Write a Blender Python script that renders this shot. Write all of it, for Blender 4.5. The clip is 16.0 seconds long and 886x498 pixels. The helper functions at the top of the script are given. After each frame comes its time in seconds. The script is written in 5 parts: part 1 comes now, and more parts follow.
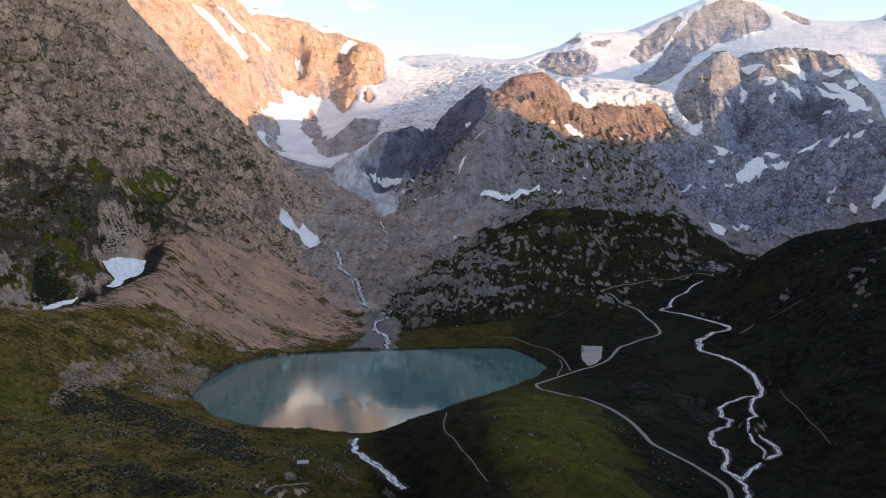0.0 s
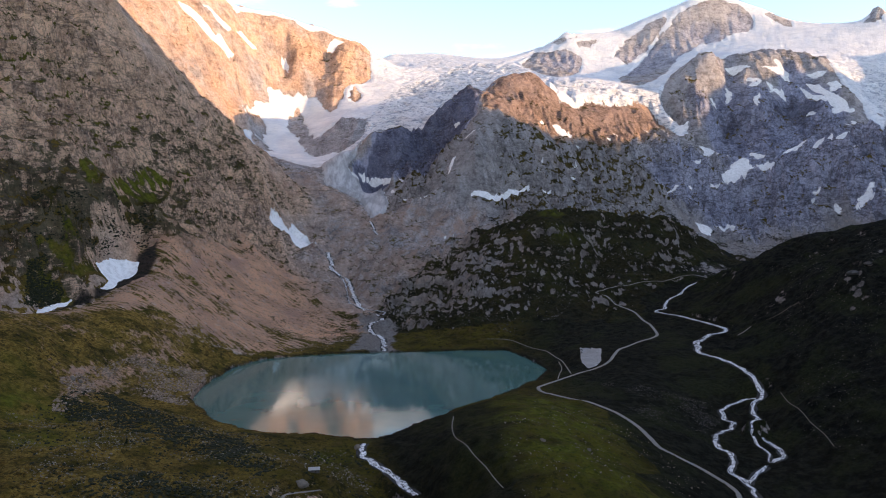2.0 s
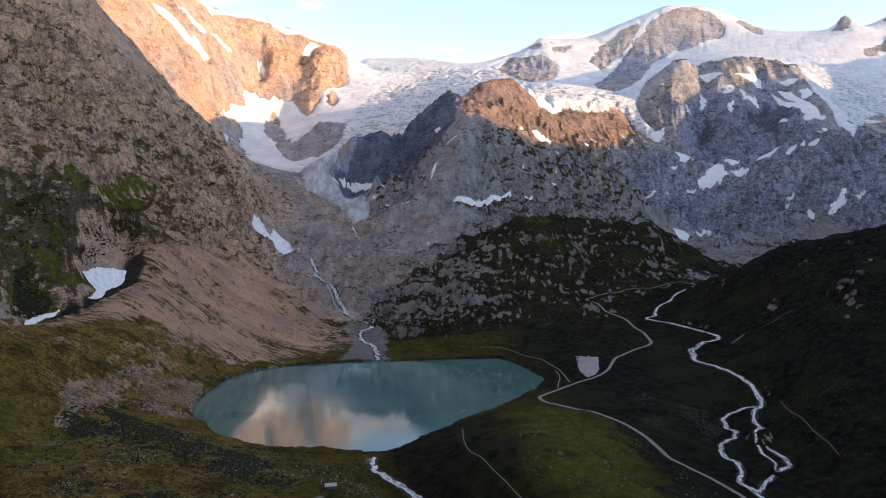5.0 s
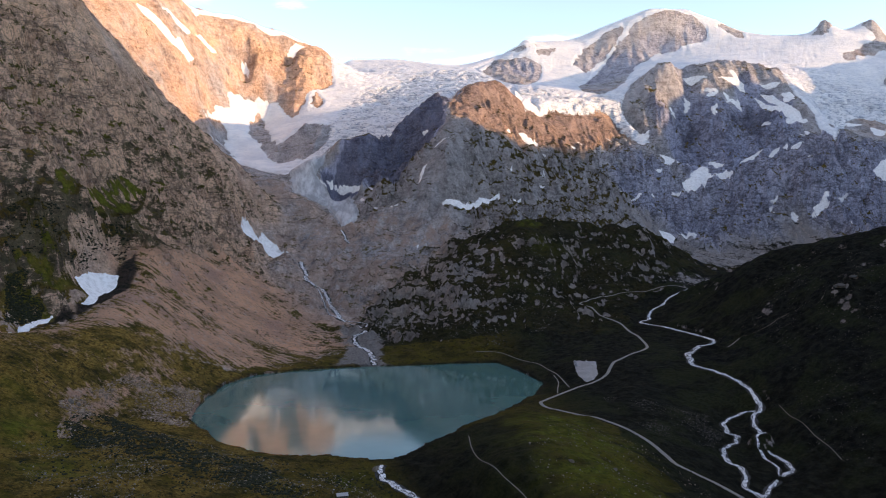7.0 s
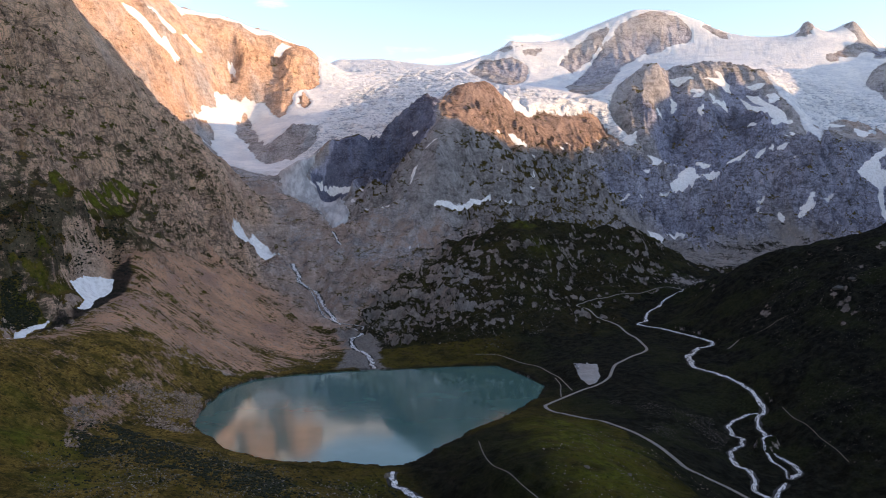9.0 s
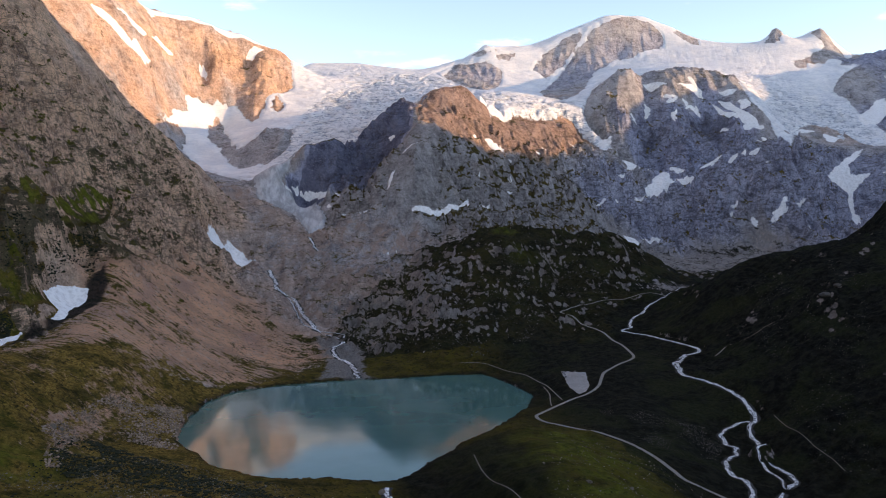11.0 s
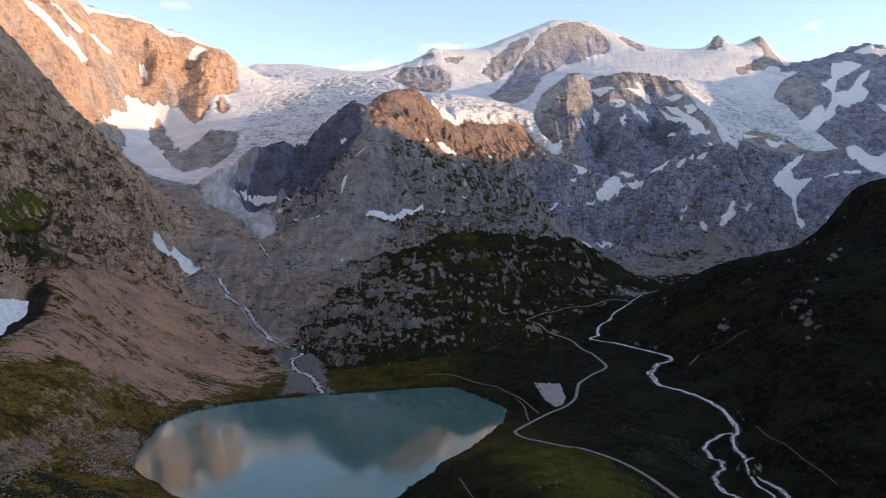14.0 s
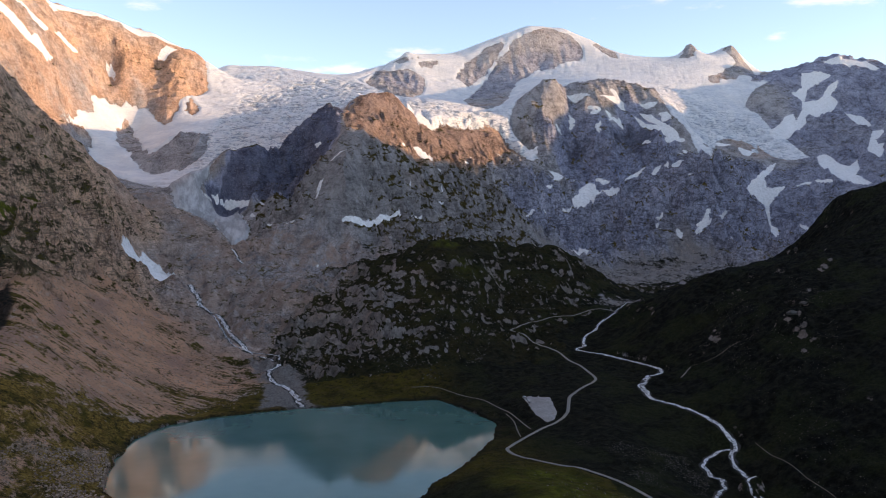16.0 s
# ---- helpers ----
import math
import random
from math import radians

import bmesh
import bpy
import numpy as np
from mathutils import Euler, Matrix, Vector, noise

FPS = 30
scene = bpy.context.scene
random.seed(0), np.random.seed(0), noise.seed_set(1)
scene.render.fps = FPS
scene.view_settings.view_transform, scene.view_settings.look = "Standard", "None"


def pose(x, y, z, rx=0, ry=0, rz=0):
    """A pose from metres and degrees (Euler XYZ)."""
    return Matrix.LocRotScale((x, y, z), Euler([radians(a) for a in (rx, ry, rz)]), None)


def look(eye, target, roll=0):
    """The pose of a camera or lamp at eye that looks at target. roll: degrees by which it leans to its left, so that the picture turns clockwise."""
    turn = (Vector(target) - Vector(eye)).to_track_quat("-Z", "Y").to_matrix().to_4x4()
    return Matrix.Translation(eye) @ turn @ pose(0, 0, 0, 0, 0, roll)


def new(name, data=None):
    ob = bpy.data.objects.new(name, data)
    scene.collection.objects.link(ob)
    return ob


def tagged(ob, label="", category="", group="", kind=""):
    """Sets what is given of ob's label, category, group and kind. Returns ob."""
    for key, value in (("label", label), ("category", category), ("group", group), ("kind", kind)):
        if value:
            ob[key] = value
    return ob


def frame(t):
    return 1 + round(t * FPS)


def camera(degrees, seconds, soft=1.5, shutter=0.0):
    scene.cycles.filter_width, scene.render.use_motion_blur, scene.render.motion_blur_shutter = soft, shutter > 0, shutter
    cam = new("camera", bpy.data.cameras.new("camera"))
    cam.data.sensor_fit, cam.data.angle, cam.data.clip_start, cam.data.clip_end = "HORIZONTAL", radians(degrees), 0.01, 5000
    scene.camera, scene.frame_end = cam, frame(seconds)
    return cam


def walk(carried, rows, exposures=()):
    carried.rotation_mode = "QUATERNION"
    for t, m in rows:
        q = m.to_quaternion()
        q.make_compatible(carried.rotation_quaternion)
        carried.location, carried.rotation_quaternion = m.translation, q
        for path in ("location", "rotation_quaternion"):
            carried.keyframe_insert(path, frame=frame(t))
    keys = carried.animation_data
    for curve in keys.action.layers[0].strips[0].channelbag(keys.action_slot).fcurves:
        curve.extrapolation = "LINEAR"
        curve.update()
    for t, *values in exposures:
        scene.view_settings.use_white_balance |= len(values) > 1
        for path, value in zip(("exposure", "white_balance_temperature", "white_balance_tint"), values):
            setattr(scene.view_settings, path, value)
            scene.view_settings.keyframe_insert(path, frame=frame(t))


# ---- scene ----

cam = camera(58.00, 16.0, soft=1.0)
ROWS = [  # seconds, x, y, z, pitch, lean, turn
    (0, 0, 0, 209.67, -3.135, 0.197, -0.008),
    (0.5, -5.91, 0.64, 210.93, -3.193, 0.157, -0.361),
    (1, -11.62, 1.29, 212.19, -3.237, 0.127, -0.676),
    (1.5, -17.33, 1.87, 213.52, -3.261, 0.107, -1.002),
    (2, -23.28, 2.42, 214.94, -3.255, 0.091, -1.333),
    (2.5, -29.47, 3.07, 216.43, -3.223, 0.035, -1.681),
    (3, -35.87, 4.05, 217.88, -3.186, 0.036, -2.046),
    (3.5, -42.17, 5.11, 219.13, -3.151, 0.039, -2.427),
    (4, -48.18, 6.09, 220.3, -3.125, 0.027, -2.796),
    (4.5, -54.05, 6.93, 221.4, -3.088, -0.003, -3.176),
    (5, -59.78, 7.85, 222.45, -3.046, 0.001, -3.546),
    (7.5, -89.05, 11.89, 229.39, -2.979, -0.011, -5.278),
    (8, -95.19, 13.11, 230.66, -2.97, 0.004, -5.593),
    (8.5, -101.4, 14.41, 231.9, -2.957, -0.006, -5.916),
    (9, -107.48, 16.3, 232.99, -3.038, 0.035, -6.223),
    (11.5, -130.55, 41.92, 238.03, -2.685, 0.081, -9.174),
    (12, -134.34, 49.15, 238.94, -2.633, 0.066, -9.981),
    (12.5, -138.37, 56.97, 239.92, -2.643, 0.056, -10.439),
    (13, -143.21, 65.15, 240.81, -2.659, 0.124, -11.043),
    (13.5, -148.7, 73.74, 241.36, -2.644, 0.18, -11.731),
    (14, -154.08, 82.92, 241.68, -2.552, 0.157, -12.508),
    (14.5, -158.79, 92.81, 242.26, -2.431, 0.02, -13.3),
    (15, -162.49, 103.08, 243.12, -2.346, -0.101, -13.841),
    (15.5, -165.36, 113.4, 243.89, -2.27, -0.165, -14.332),
    (16, -167.83, 123.69, 244.52, -2.195, -0.262, -14.727),
]
walk(cam, [(t, pose(x, y, z, 90 + pitch, lean, turn)) for t, x, y, z, pitch, lean, turn in ROWS],
     exposures=[(0.0, 2.04, 10200, 21), (9.0, 1.93, 10200, 21), (16.0, 1.68, 10100, 20)])


# ---- sky and sun
SUN_AZIMUTH, SUN_ELEVATION = 20.0, 5.0      # degrees the sun stands behind due right, and above the horizon
world = bpy.data.worlds.new("world")
scene.world = world
world.use_nodes = True
wn, wl = world.node_tree.nodes, world.node_tree.links
sky = wn.new("ShaderNodeTexSky")
sky.sky_type, sky.sun_disc = "NISHITA", False
sky.sun_elevation, sky.sun_rotation = radians(SUN_ELEVATION + 6), radians(90 + SUN_AZIMUTH)
sky.altitude, sky.air_density, sky.dust_density, sky.ozone_density = 2300, 0.95, 0.22, 2.9
wn["Background"].inputs["Strength"].default_value = 0.15
# thin evening clouds, drawn out sideways
coords, stretch = wn.new("ShaderNodeTexCoord"), wn.new("ShaderNodeMapping")
stretch.inputs["Scale"].default_value, stretch.inputs["Location"].default_value = (2.2, 2.2, 7.5), (0.35, 0.1, 0.0)
wisps, puffs, thin, haze, blend = (wn.new(k) for k in ("ShaderNodeTexNoise", "ShaderNodeTexNoise", "ShaderNodeMapRange", "ShaderNodeMath", "ShaderNodeMix"))
wisps.inputs["Scale"].default_value, wisps.inputs["Detail"].default_value, wisps.inputs["Roughness"].default_value = 1.6, 8, 0.55
puffs.inputs["Scale"].default_value, puffs.inputs["Detail"].default_value, puffs.inputs["Roughness"].default_value = 6.5, 6, 0.6
haze.operation = "MULTIPLY_ADD"
haze.inputs[1].default_value = 0.45
wl.new(coords.outputs["Generated"], stretch.inputs["Vector"])
wl.new(stretch.outputs[0], wisps.inputs["Vector"])
wl.new(stretch.outputs[0], puffs.inputs["Vector"])
wl.new(puffs.outputs["Fac"], haze.inputs[0])
wl.new(wisps.outputs["Fac"], haze.inputs[2])
thin.interpolation_type = "SMOOTHSTEP"
for socket, value in zip(thin.inputs[1:5], (0.74, 1.0, 0.0, 0.6)):
    socket.default_value = value
wl.new(haze.outputs[0], thin.inputs[0])
blend.data_type = "RGBA"
blend.inputs[7].default_value = (4.6, 4.2, 4.3, 1)
wl.new(thin.outputs[0], blend.inputs[0])
wl.new(sky.outputs[0], blend.inputs[6])
wl.new(blend.outputs[2], wn["Background"].inputs["Color"])
sun = new("sun", bpy.data.lights.new("sun", "SUN"))
sun.data.energy, sun.data.angle, sun.data.color = 1.62, radians(0.5), (1.0, 0.80, 0.62)
az = radians(SUN_AZIMUTH)
sun.matrix_world = look((math.cos(az) * 3000, -math.sin(az) * 3000, 3000 * math.tan(radians(SUN_ELEVATION))), (0, 0, 0))

# ---- landforms: crests, faces and floors, in metres
LANDFORMS = {}
LANDFORMS["sunlit_cliff_crest"] = [
    (-1500, 2600, 1500), (-1250, 3000, 1330), (-961, 3400, 1107), (-878, 3520, 1087), (-788, 3650, 1056), (-609, 3750, 1034), (-489, 3800, 996),
    (-364, 3850, 975), (-276, 3920, 945)]
LANDFORMS["sunlit_cliff_face"] = [
    (-1024, 2900, 862), (-918, 2980, 745), (-817, 3230, 845), (-802, 3150, 672), (-653, 3523, 680), (-579, 3700, 916), (-331, 3700, 783), (-728, 3300,
    605), (-763, 3150, 556)]
LANDFORMS["upper_glacier_rim"] = [
    (-188, 4200, 981), (6, 4417, 999), (173, 4400, 984), (353, 4350, 973), (504, 4330, 1017), (655, 4310, 1065), (733, 4313, 1109), (912, 4350, 1126)]
LANDFORMS["summit_ridge"] = [
    (1051, 4400, 1158), (1253, 4430, 1246), (1468, 4441, 1329), (1565, 4480, 1348), (1704, 4534, 1361), (1877, 4500, 1293), (2025, 4450, 1215), (2161,
    4450, 1192), (2345, 4350, 1182), (2408, 4300, 1248), (2483, 4300, 1206), (2583, 4300, 1227), (2684, 4300, 1267), (2707, 4230, 1190), (2755, 4150,
    1067)]
LANDFORMS["summit_face"] = [
    (1239, 4131, 960), (1108, 4150, 932), (977, 4000, 848), (1450, 4250, 1075), (1693, 4300, 1151), (873, 4180, 962), (686, 4150, 939)]
LANDFORMS["far_right_peak"] = [
    (2702, 4000, 1037), (2903, 4000, 1101), (3010, 3950, 1135), (3079, 3900, 1145), (3267, 3900, 1133), (3367, 3850, 1082), (3300, 3300, 1000), (3600,
    3000, 900)]
LANDFORMS["far_right_face"] = [
    (2400, 3700, 820), (2365, 3350, 640), (2375, 3000, 486), (3014, 3500, 789), (2684, 3550, 783), (1869, 2880, 400), (1815, 2750, 179), (2026, 2750,
    375), (2103, 2550, 348), (1856, 2600, 223), (1807, 2300, 190)]
LANDFORMS["left_glacier"] = [
    (-185, 4050, 893), (57, 3850, 811), (258, 3700, 792), (-79, 3500, 660), (61, 3400, 662), (102, 3300, 627), (-267, 3400, 599), (-194, 3250, 557),
    (-268, 2950, 408), (-317, 2800, 341), (-268, 2620, 298), (-201, 2480, 261), (-155, 2330, 223)]
LANDFORMS["left_glacier_edge"] = [
    (-563, 3550, 600), (-511, 3309, 508), (-620, 3300, 517), (-678, 3250, 490), (-525, 3080, 394), (-440, 3057, 361), (-567, 2950, 382)]
LANDFORMS["nunatak"] = [
    (-469, 3040, 392), (-370, 3230, 540), (-273, 3280, 559), (-267, 3150, 485), (-375, 3030, 402)]
LANDFORMS["upper_right_glacier"] = [
    (514, 3250, 706), (678, 3350, 727), (937, 3480, 733), (1123, 3650, 798), (1370, 3950, 946), (1539, 4000, 978), (1865, 4050, 1022), (2009, 3750,
    882), (1950, 3450, 705), (2082, 3400, 651), (2116, 3250, 549), (1859, 3250, 554), (2462, 4000, 1019), (2418, 3700, 853)]
LANDFORMS["hanging_glacier_foot"] = [
    (490, 2990, 590), (584, 3040, 591), (715, 3120, 602), (854, 3200, 606), (907, 3180, 543), (946, 3120, 504)]
LANDFORMS["red_hill_crest"] = [
    (-250, 2470, 351), (-192, 2510, 403), (-87, 2560, 460), (22, 2620, 523), (110, 2690, 558), (180, 2725, 574), (223, 2760, 631), (305, 2810, 657),
    (374, 2840, 655), (447, 2900, 618)]
LANDFORMS["red_hill_face"] = [
    (373, 2663, 461), (476, 2652, 395), (248, 2289, 283), (172, 2203, 238), (7, 2330, 308), (-89, 2420, 302), (829, 3078, 489), (619,
    2750, 362), (450, 2450, 296), (690, 2650, 301), (513, 2350, 209), (304, 2150, 196), (-75, 2260, 227)]
LANDFORMS["red_hill_arete"] = [
    (205, 2650, 569), (173, 2460, 493), (145, 2316, 420), (125, 2232, 351), (112, 2194, 288)]
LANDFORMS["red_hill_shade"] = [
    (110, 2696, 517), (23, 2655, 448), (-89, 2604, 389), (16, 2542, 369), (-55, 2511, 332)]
LANDFORMS["buttress_crest"] = [
    (962, 3280, 682), (1052, 3330, 749), (1140, 3335, 808), (1186, 3340, 815), (1245, 3360, 752), (1308, 3347, 780), (1396, 3347, 791), (1559, 3420,
    835), (1643, 3380, 810), (1714, 3366, 789), (1678, 3160, 641), (1689, 3050, 534)]
LANDFORMS["buttress_rib"] = [
    (1069, 3225, 664), (1008, 3120, 538), (958, 3020, 442)]
LANDFORMS["buttress_rib_main"] = [
    (1320, 3200, 641), (1243, 3075, 492), (1188, 3000, 398)]
LANDFORMS["buttress_rib_far"] = [
    (1560, 3190, 620), (1460, 3040, 491)]
LANDFORMS["buttress_gully"] = [
    (1242, 3350, 731), (1206, 3270, 625), (1181, 3180, 500), (1491, 3330, 708), (1422, 3180, 548)]
LANDFORMS["cliff_rib"] = [
    (-601, 3690, 951), (-599, 3630, 854)]
LANDFORMS["cliff_rib_low"] = [
    (-402, 3730, 888), (-392, 3690, 831), (-375, 3620, 758)]
LANDFORMS["cliff_gully"] = [
    (-668, 3670, 921), (-644, 3630, 804), (-474, 3760, 866)]
LANDFORMS["buttress_face"] = [
    (1274, 3120, 496), (1084, 3180, 613), (1438, 3020, 467), (1662, 2850, 445), (1648, 2720, 345), (1188, 3050, 339), (945, 2920, 372), (823, 2750,
    264), (915, 2720, 205), (1224, 2674, 185), (1288, 2850, 307), (1430, 2640, 302), (1426, 2560, 205), (1549, 2560, 177), (1031, 2732, 117)]
LANDFORMS["back_valley"] = [
    (871, 2600, 111), (964, 2450, 73), (1197, 2500, 86), (1342, 2550, 111), (728, 1850, 75), (997, 2250, 73), (508, 1450, 78), (799, 2150, 69)]
LANDFORMS["glacier_forefield"] = [
    (-157, 2178, 163), (-92, 2200, 181), (-5, 2105, 139), (82, 2080, 139), (-253, 2004, 94), (-208, 2090, 126), (-366, 2120, 125), (-71, 1782, 91),
    (-147, 1900, 82), (31, 1800, 101), (-142, 1600, 17), (-194, 1780, 43), (-277, 2250, 211), (-396, 2350, 259)]
LANDFORMS["knob_hill_crest"] = [
    (137, 1740, 160), (180, 1700, 177), (213, 1680, 192), (235, 1670, 201), (276, 1690, 193), (341, 1700, 184), (419, 1710, 180), (483, 1710, 176),
    (526, 1690, 157), (545, 1640, 123)]
LANDFORMS["knob_hill_face"] = [
    (218, 1533, 163), (401, 1652, 157), (290, 1509, 120), (436, 1508, 108), (164, 1420, 98), (92, 1290, 46), (207, 1340, 61), (269, 1344, 57)]
LANDFORMS["knob_hill_rocks"] = [
    (69, 1480, 72), (-1, 1386, 14), (-32, 1560, 42), (80, 1780, 128)]
LANDFORMS["knob_hill_back"] = [
    (150, 1900, 135), (330, 1930, 125), (520, 1900, 100), (640, 1750, 88)]
LANDFORMS["right_hill_crest"] = [
    (477, 1330, 91), (498, 1260, 118), (519, 1200, 148), (577, 1180, 168), (644, 1170, 181), (693, 1160, 191), (760, 1180, 200), (830, 1300, 196), (949, 1495, 172), (988, 1520, 205),
    (1027, 1530, 250), (1054, 1530, 284), (1088, 1520, 300), (1143, 1500, 313), (1250, 1330, 350), (1350, 950, 420)]
LANDFORMS["right_hill_face"] = [
    (516, 989, 128), (415, 865, 57), (378, 744, 25), (406, 1034, 47), (458, 1000, 89), (620, 800, 150), (650, 600, 140), (430, 560, 25), (480, 400, 30), (700, 300, 150),
    (800, 1490, 118), (650, 1600, 85), (740, 1540, 105), (1050, 1790, 115), (1110, 1720, 140), (1150, 1650, 190), (773, 1390, 142)]
LANDFORMS["valley_floor"] = [
    (390, 1104, 40), (304, 1116, 34), (189, 1024, 20), (109, 870, 7), (386, 1240, 49), (225, 985, 23), (276, 930, 20), (337, 850, 4), (293, 821, -5),
    (255, 743, -10), (302, 771, -10), (295, 700, -16), (166, 830, 11), (207, 856, 17), (183, 739, 5), (212, 667, -8), (223, 635, -14), (235, 640,
    -20), (205, 560, -20), (320, 600, -18), (260, 540, -26)]
LANDFORMS["green_hillock"] = [
    (66, 800, 22), (43, 700, 32), (28, 600, 35), (103, 618, 23), (100, 777, 20), (120, 500, 14), (62, 631, 38), (4, 694, 22), (-10, 600, 12), (0, 520,
    8), (60, 540, 30)]
LANDFORMS["outlet_gully"] = [
    (-76, 722, 0), (-62, 665, -5), (-50, 635, -8), (-29, 600, -13), (-15, 540, -18)]
LANDFORMS["left_spur_crest"] = [
    (-1250, 1350, 1020), (-1000, 1600, 850), (-744, 1720, 714), (-699, 1760, 658), (-672, 1800, 610), (-633, 1850, 561), (-602, 1920, 509), (-564,
    2010, 451), (-505, 2110, 389), (-447, 2180, 328), (-392, 2200, 265)]
LANDFORMS["left_spur_face"] = [
    (-655, 1467, 413), (-593, 1579, 397), (-536, 1604, 304), (-514, 1950, 334), (-537, 1297, 247), (-552, 1181, 183), (-442, 1760, 168), (-607, 1250,
    288), (-475, 1560, 197), (-470, 1350, 152), (-531, 1120, 118), (-420, 2000, 214)]
LANDFORMS["left_spur_back"] = [
    (-900, 2200, 520), (-1100, 2500, 700), (-800, 2700, 440), (-640, 2850, 380), (-680, 2500, 400), (-560, 2400, 330)]
LANDFORMS["moraine_crest"] = [
    (-456, 1320, 148), (-443, 1260, 128), (-436, 1180, 107), (-439, 1100, 92), (-464, 1010, 81), (-503, 950, 85)]
LANDFORMS["moraine_trough"] = [
    (-492, 1330, 132), (-482, 1240, 108), (-474, 1165, 90), (-486, 1095, 74), (-512, 1040, 68), (-545, 985, 66)]
LANDFORMS["moraine_scree"] = [
    (-402, 1245, 103), (-339, 1133, 53), (-351, 1550, 112), (-293, 1420, 44), (-224, 1290, 6), (-266, 1150, 16), (-404, 1330, 112), (-355, 1300, 79)]
LANDFORMS["moraine_slope"] = [
    (-383, 988, 71), (-364, 886, 40), (-332, 1000, 33), (-373, 798, 41), (-404, 786, 66), (-430, 850, 80)]
LANDFORMS["left_foreground"] = [
    (-249, 603, 32), (-342, 669, 34), (-108, 597, 13), (-164, 587, 18), (-114, 560, 11), (-300, 560, 40), (-230, 500, 32), (-170, 680, 12), (-130,
    660, 6), (-270, 720, 24), (-400, 600, 58)]
LANDFORMS["left_side"] = [
    (-900, 900, 420), (-1300, 900, 800), (-800, 500, 250), (-700, 100, 200), (-1200, 100, 500), (-450, 300, 60), (-1600, 1800, 1400), (-2200, 900,
    1500), (-2200, 2600, 1900)]
LANDFORMS["lower_valley"] = [
    (0, -200, -70), (0, 150, -45), (0, 400, -20), (-200, 150, -30), (250, 300, -30), (300, 0, -40), (0, -900, -120), (-600, -900, 0), (700, -900, 50),
    (0, -2500, -200), (-1800, -1500, 800), (1500, -800, 600), (900, 200, 350)]
# ridge out of view to the right, crest heights set by its shadow line
LANDFORMS["west_ridge"] = [
    (2600, -1200, 1100), (2965, -334, 1100), (3210, 338, 1124), (3444, 982, 900), (3626, 1481, 735), (3813, 1995, 715), (3954, 2384, 1027)]
LANDFORMS["west_foot"] = [
    (2300, 1500, 560), (1800, 900, 560), (2400, 2200, 500), (3350, 2150, 600), (3150, 1650, 590), (2900, 1800, 560), (3050, 2500, 640), (3300, 1900,
    600), (2900, 1300, 620)]
LANDFORMS["far_side"] = [
    (-1700, 3600, 900), (-900, 4300, 560), (-300, 4700, 520), (100, 5100, 600), (500, 5000, 600), (900, 5100, 700), (1400, 5150, 800), (1750, 5300,
    850), (2300, 5100, 800), (2800, 4950, 750), (3300, 4600, 700), (3800, 4000, 650), (4300, 2600, 500), (4600, 1200, 300), (4000, -400, 500), (-3000,
    1500, 1200), (-3200, 3200, 1200), (0, 6000, 300), (3500, 5500, 300), (-2500, 5000, 400)]
LAKE = [
    (-278, 869), (-283, 910), (-284, 970), (-273, 1050), (-247, 1101), (-197, 1130), (-134, 1146), (-69, 1150), (-20, 1153), (38, 1161), (96, 1160),
    (118, 1103), (132, 1043), (135, 1017), (114, 964), (94, 933), (53, 872), (9, 828), (-14, 789), (-35, 763), (-50, 739), (-70, 721), (-96, 725),
    (-129, 735), (-162, 741), (-191, 751), (-228, 786), (-259, 831)]

# massif, grass, scree, redness (below 0 blue, for shade and haze), roughness, whether it is a crest
MASSIFS = ["ground", "sunlit_cliff", "summit_peak", "snowy_peak", "left_spur", "red_hill", "rock_buttress", "nunatak", "knob_hill",
           "dark_hill", "green_hillock", "moraine", "west_ridge", "rock_horn", "rock_spike", "rock_shoulder"]
KINDS = {
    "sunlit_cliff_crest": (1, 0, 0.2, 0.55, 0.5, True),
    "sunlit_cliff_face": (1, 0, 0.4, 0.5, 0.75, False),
    "upper_glacier_rim": (2, 0, 0, 0.1, 0.08, True),
    "summit_ridge": (2, 0, 0, 0.15, 0.15, True),
    "summit_face": (2, 0, 0, -0.45, 0.35, False),
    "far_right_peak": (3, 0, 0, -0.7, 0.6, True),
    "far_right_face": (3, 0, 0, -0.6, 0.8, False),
    "left_glacier": (2, 0, 0, 0.05, 0.03, False),
    "left_glacier_edge": (1, 0, 0.3, 0.1, 0.25, False),
    "nunatak": (7, 0, 0, 0.05, 0.6, False),
    "upper_right_glacier": (2, 0, 0, 0.3, 0.03, False),
    "hanging_glacier_foot": (5, 0, 0, 0.5, 0.3, False),
    "red_hill_crest": (5, 0.05, 0.1, 0.4, 0.25, True),
    "red_hill_face": (5, 0.42, 0.1, 0.1, 1.0, False),
    "red_hill_arete": (5, 0.1, 0.1, 0.1, 0.4, True),
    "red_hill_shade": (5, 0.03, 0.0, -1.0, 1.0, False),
    # buttress crest warmer, faces and gullies bluer: light and shade put into the colour
    "buttress_rib": (6, 0.12, 0, 0.05, 0.8, True),
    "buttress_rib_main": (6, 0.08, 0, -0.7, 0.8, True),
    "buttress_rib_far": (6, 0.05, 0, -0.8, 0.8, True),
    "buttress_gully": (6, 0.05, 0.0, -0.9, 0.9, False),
    "cliff_rib": (1, 0, 0, 0.7, 0.8, True),
    "cliff_rib_low": (1, 0, 0, 0.7, 0.8, True),
    "cliff_gully": (1, 0, 0.1, 0.5, 0.8, False),
    "buttress_crest": (6, 0.1, 0, -0.1, 0.4, True),
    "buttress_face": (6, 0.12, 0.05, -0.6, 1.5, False),
